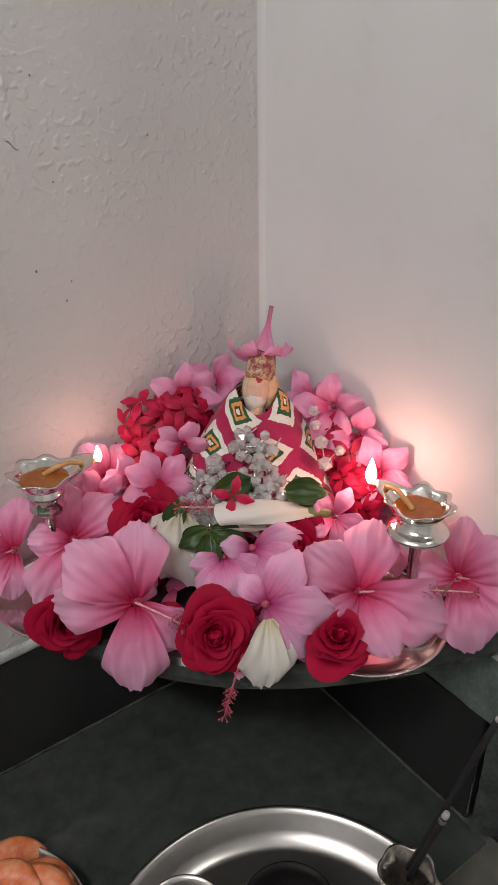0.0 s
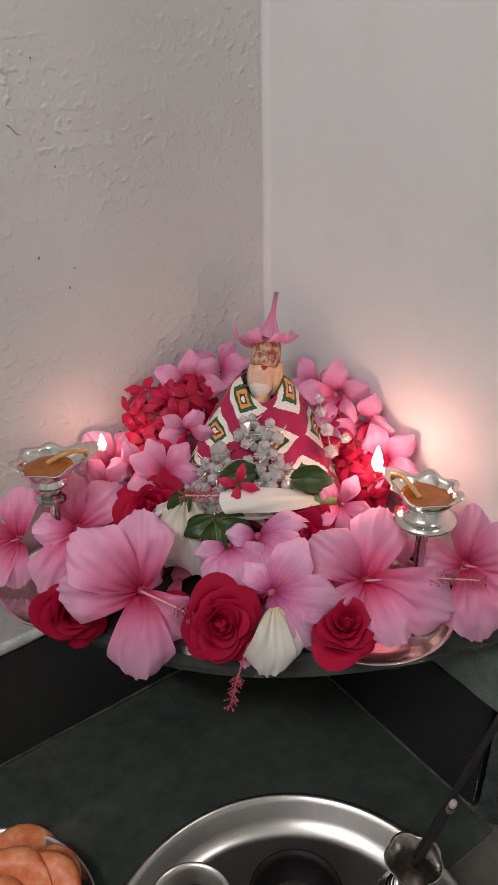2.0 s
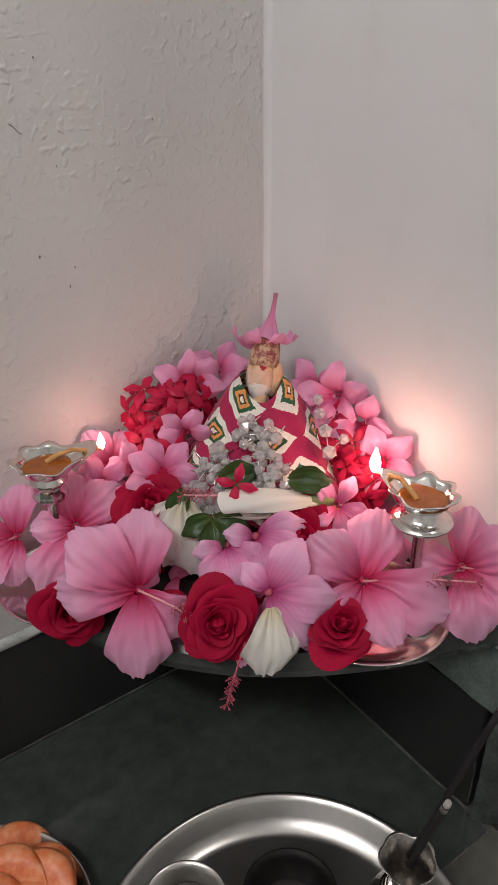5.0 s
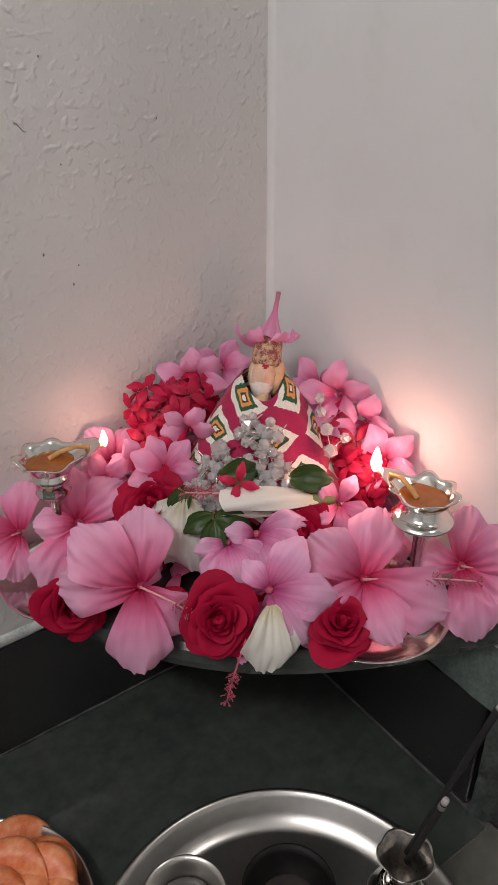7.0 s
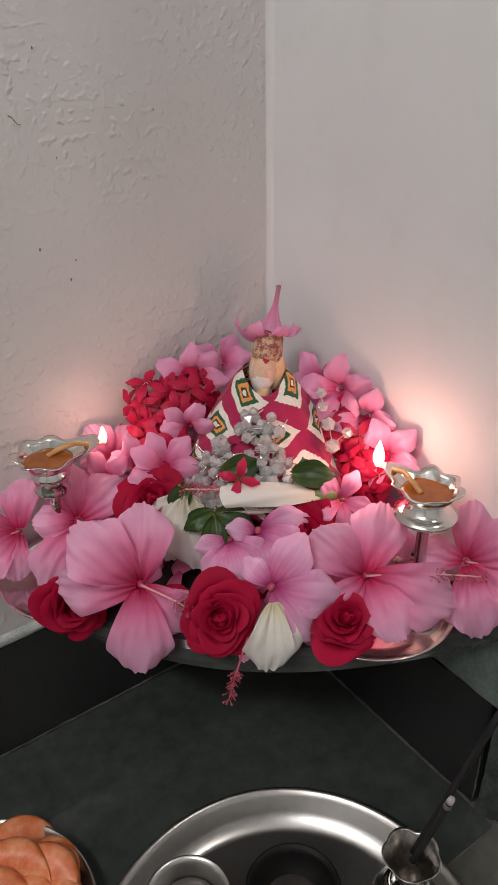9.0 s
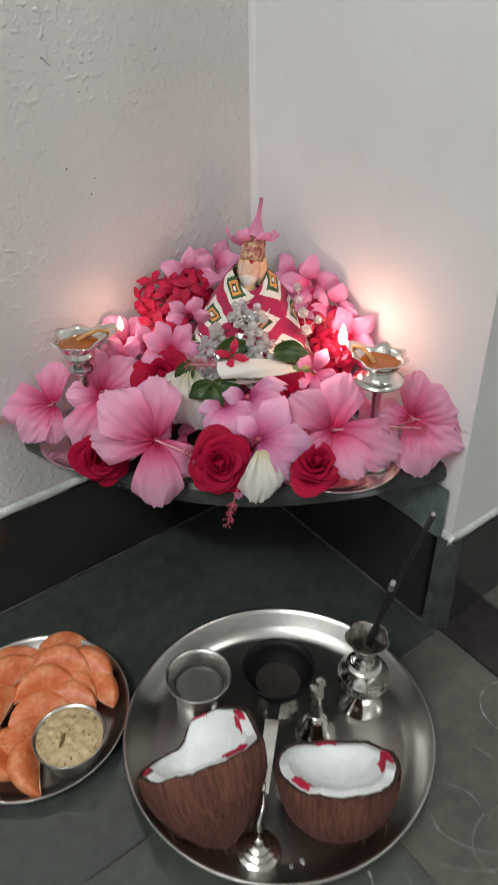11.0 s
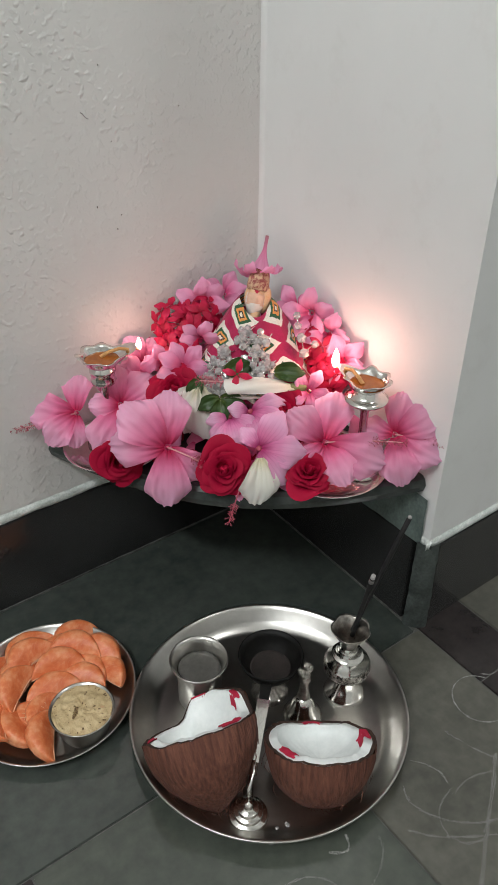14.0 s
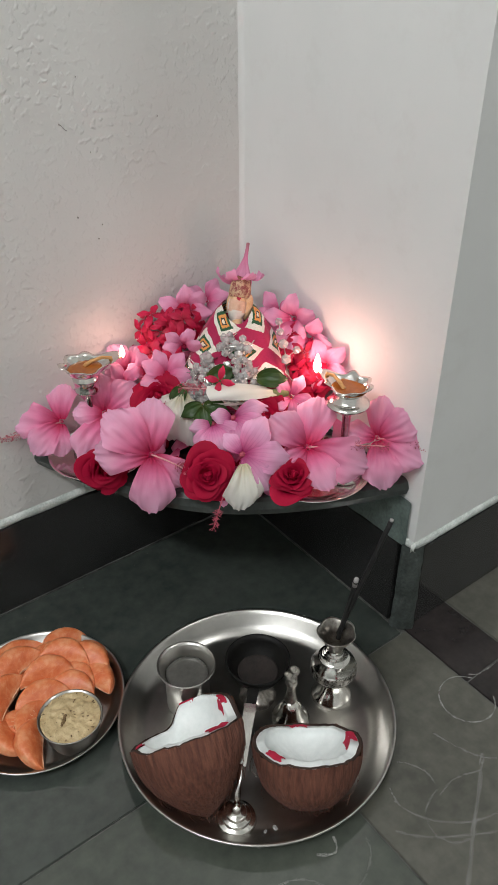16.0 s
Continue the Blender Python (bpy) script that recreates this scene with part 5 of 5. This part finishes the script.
SEG = [segment_mesh(0.052, 0.0285, 0.0105, s) for s in (1.0, 3.0, 5.0)]
EDGES = [segment_edge(0.052, 0.0285, 0.0105, s) for s in (1.0, 3.0, 5.0)]
for i, (x, y, z, rx, ry, rz, s) in enumerate((
    (-0.318, -0.108, 0.014, 20, 5, -25, 1.05), (-0.285, -0.118, 0.012, -10, 5, -40, 0.85), (-0.300, -0.094, 0.012, 15, 5, 5, 1.0), (-0.345, -0.084, 0.012, 10, 0, 20, 1.1),
    (-0.330, -0.128, 0.021, 28, 8, -20, 1.05), (-0.296, -0.150, 0.013, 10, -6, -70, 1.0), (-0.310, -0.140, 0.014, 15, 0, -50, 0.9), (-0.362, -0.116, 0.016, 25, 0, 30, 1.2),
    (-0.380, -0.100, 0.012, 10, 0, 45, 1.1), (-0.388, -0.132, 0.013, 15, 5, 70, 1.0), (-0.369, -0.182, 0.013, 20, -5, 62, 1.0),
    (-0.350, -0.148, 0.014, 12, 0, -10, 0.9), (-0.402, -0.125, 0.012, 10, 0, 60, 1.0), (-0.330, -0.100, 0.018, -25, 10, 10, 0.95), (-0.292, -0.132, 0.020, 12, 8, -62, 1.0), (-0.310, -0.118, 0.024, 22, 4, -32, 1.0), (-0.350, -0.104, 0.025, 20, 0, 14, 1.05), (-0.385, -0.158, 0.014, 15, 0, 80, 1.0), (-0.400, -0.150, 0.022, 18, 4, 66, 0.9), (-0.372, -0.128, 0.024, 24, 0, 40, 1.0), (-0.345, -0.146, 0.016, 10, 0, -14, 1.05), (-0.360, -0.160, 0.013, 8, 4, 30, 0.95), (-0.318, -0.150, 0.017, 14, 0, -40, 0.9))):
    sg = put("orange_segment", SEG[i % 3], None, pose(x, y, z, rx, ry, rz) @ Matrix.Scale(s, 4))
    put("membrane", EDGES[i % 3], sg, None, "pale stringy membrane")
    tagged(sg, "peeled orange segment with thin pale membrane", "orange segment", "orange segments on the plate")


def cut_segment():
    root = tagged(new("cut_orange"), "torn orange segment showing white membranes", "orange segment", "orange segments on the plate")
    root.matrix_world = pose(-0.370, -0.156, 0.017, 0, 0, 40) @ Matrix.Scale(0.8, 4)
    put("pulp", SEG[1], root, pose(0, 0, -0.003, 0, 0, 0) @ Matrix.Diagonal((0.7, 1.25, 0.7, 1)))
    for i in range(5):
        x = -0.012 + 0.006 * i
        put("membrane", tube("membrane", [(x, -0.010, 0.003), (x + 0.001, 0.0, 0.0045), (x - 0.001, 0.010, 0.003)], 0.00032, M_PITH, 5), root)
    for j in (-0.004, 0.004):
        put("membrane", tube("membrane", [(-0.014, j, 0.003), (0.0, j + 0.001, 0.0046), (0.014, j, 0.003)], 0.00032, M_PITH, 5), root)


cut_segment()


def fruit_bowl():
    root = tagged(new("steel_bowl"), "small steel bowl on the fruit plate", "bowl")
    root.matrix_world = Matrix.Translation((-0.337, -0.190, 0.0022))
    me = lathe("steel_bowl", [(0.0, 0.0), (0.019, 0.0), (0.0205, 0.0015), (0.0235, 0.010), (0.0262, 0.022), (0.0285, 0.0295), (0.0292, 0.0305), (0.0280, 0.0308), (0.0255, 0.0225), (0.0225, 0.010), (0.018, 0.003), (0.0, 0.003)], M_STEEL, 64)
    put("bowl_body", me, root)

    def f(u, v):
        a = u * 2 * math.pi
        r = 0.0268 * v
        z = 0.0285 + 0.0028 * (1 - v * v) + 0.0022 * noise.noise(Vector((r * 170 * math.cos(a), r * 170 * math.sin(a), 2))) + 0.001 * noise.noise(Vector((r * 500 * math.cos(a), r * 500 * math.sin(a), 5)))
        return (r * math.cos(a), r * math.sin(a), z)
    food = put("banana_mash", sheet("banana_mash", f, 64, 22, M_BANANA, True), None, Matrix.Translation((-0.337, -0.190, 0.0024)))
    tagged(food, "pale mashed banana filling the steel bowl", "food")
    bits = []
    rnd2 = random.Random(11)
    for i in range(46):
        a = rnd2.random() * 6.283
        r = rnd2.choice((rnd2.uniform(0.0235, 0.026), rnd2.uniform(0.004, 0.024)))
        m = pose(r * math.cos(a), r * math.sin(a), 0.0300 + 0.0018 * (1 - (r / 0.0268) ** 2), 0, 0, math.degrees(a)) @ Matrix.Diagonal((1.3, 0.7, 0.35, 1))
        bits.append((ball("b", rnd2.uniform(0.0004, 0.0011), M_BANANADARK, 1), m))
    for i in range(9):
        bits.append((ball("b", 0.0016, M_BANANADARK, 1), pose(-0.004 - 0.0008 * i + 0.001 * (i % 2), 0.002 - 0.0009 * i, 0.0318, 0, 0, 30 * i) @ Matrix.Diagonal((1.3, 0.8, 0.4, 1))))
    put("dark_bits", joined("dark_bits", bits, M_BANANADARK), food, None, "dark brown specks")


fruit_bowl()

# ---- chalk drawing on the floor ----
CHALK = {}


def chalk(pts, width, mat, seed):
    """A hand-drawn chalk line: a thin uneven ribbon just above the stone."""
    P = [Vector((x, y, 0)) for x, y in pts]
    out = []
    for i in range(len(P) - 1):
        p0, p1, p2, p3 = P[max(i - 1, 0)], P[i], P[i + 1], P[min(i + 2, len(P) - 1)]
        for k in range(12):
            t = k / 12
            out.append(0.5 * ((2 * p1) + (p2 - p0) * t + (2 * p0 - 5 * p1 + 4 * p2 - p3) * t * t + (3 * p1 - p0 - 3 * p2 + p3) * t ** 3))
    out.append(P[-1])
    verts, faces = [], []
    for i, p in enumerate(out):
        d = (out[min(i + 1, len(out) - 1)] - out[max(i - 1, 0)]).normalized()
        s = Vector((-d.y, d.x, 0))
        w = width * 1.35 * (0.7 + 0.7 * noise.noise(p * 160 + Vector((seed, 0, 0))))
        w = max(0.0001, w)
        verts += [p + s * w + Vector((0, 0, 0.0003 + 0.00005 * seed)), p - s * w + Vector((0, 0, 0.0003 + 0.00005 * seed))]
        if i:
            k = 2 * i
            faces.append((k - 2, k - 1, k + 1, k))
    CHALK.setdefault(mat.name, []).append((mesh_of("c", verts, faces, mat, smooth=False), Matrix.Identity(4)))


def arc(cx, cy, r, a0, a1, n=10):
    return [(cx + r * math.cos(math.radians(a0 + (a1 - a0) * i / n)), cy + r * math.sin(math.radians(a0 + (a1 - a0) * i / n))) for i in range(n + 1)]


chalk(arc(-0.016, -0.379, 0.0265, 30, 330), 0.0006, M_CHALK, 1)
chalk([(0.054, -0.367), (0.030, -0.368), (0.015, -0.366), (0.007, -0.360)], 0.0006, M_CHALK, 2)
chalk([(-0.071, -0.384), (-0.067, -0.400), (-0.057, -0.425), (-0.041, -0.439), (0.0, -0.455)], 0.0009, M_CHALKF, 3)
chalk([(-0.119, -0.386), (-0.112, -0.394), (-0.106, -0.408), (-0.108, -0.420)], 0.0008, M_CHALKF, 4)
chalk([(-0.142, -0.400), (-0.147, -0.416), (-0.136, -0.440), (-0.110, -0.462), (-0.07, -0.475)], 0.0010, M_CHALKF, 5)
chalk([(-0.166, -0.430), (-0.150, -0.448), (-0.118, -0.470), (-0.08, -0.49)], 0.0010, M_CHALKF, 6)
chalk([(-0.052, -0.426), (-0.080, -0.446), (-0.115, -0.468), (-0.150, -0.492), (-0.20, -0.52)], 0.0016, M_CHALKF, 7)
chalk([(-0.21, -0.402), (-0.2145, -0.411), (-0.221, -0.412), (-0.231, -0.405)], 0.0011, M_CHALK, 8)
chalk([(-0.189, -0.418), (-0.196, -0.431), (-0.215, -0.442), (-0.24, -0.445)], 0.0008, M_CHALKF, 9)
chalk([(-0.110, -0.425), (-0.132, -0.432), (-0.142, -0.448), (-0.136, -0.465), (-0.118, -0.472)], 0.0009, M_CHALKF, 10)
chalk([(-0.065, -0.437), (-0.090, -0.428), (-0.112, -0.430)], 0.0009, M_CHALKF, 11)
chalk(arc(-0.275, -0.44, 0.035, 20, 170), 0.0008, M_CHALKF, 12)
for k, mn in (("chalk_drawing", "chalk_powder"), ("faint_chalk_drawing", "faint_chalk_powder")):
    ob = put(k, joined(k, CHALK[mn], bpy.data.materials[mn]))
    tagged(ob, "faded white chalk loops drawn on the stone floor", "chalk drawing", kind="stuff")
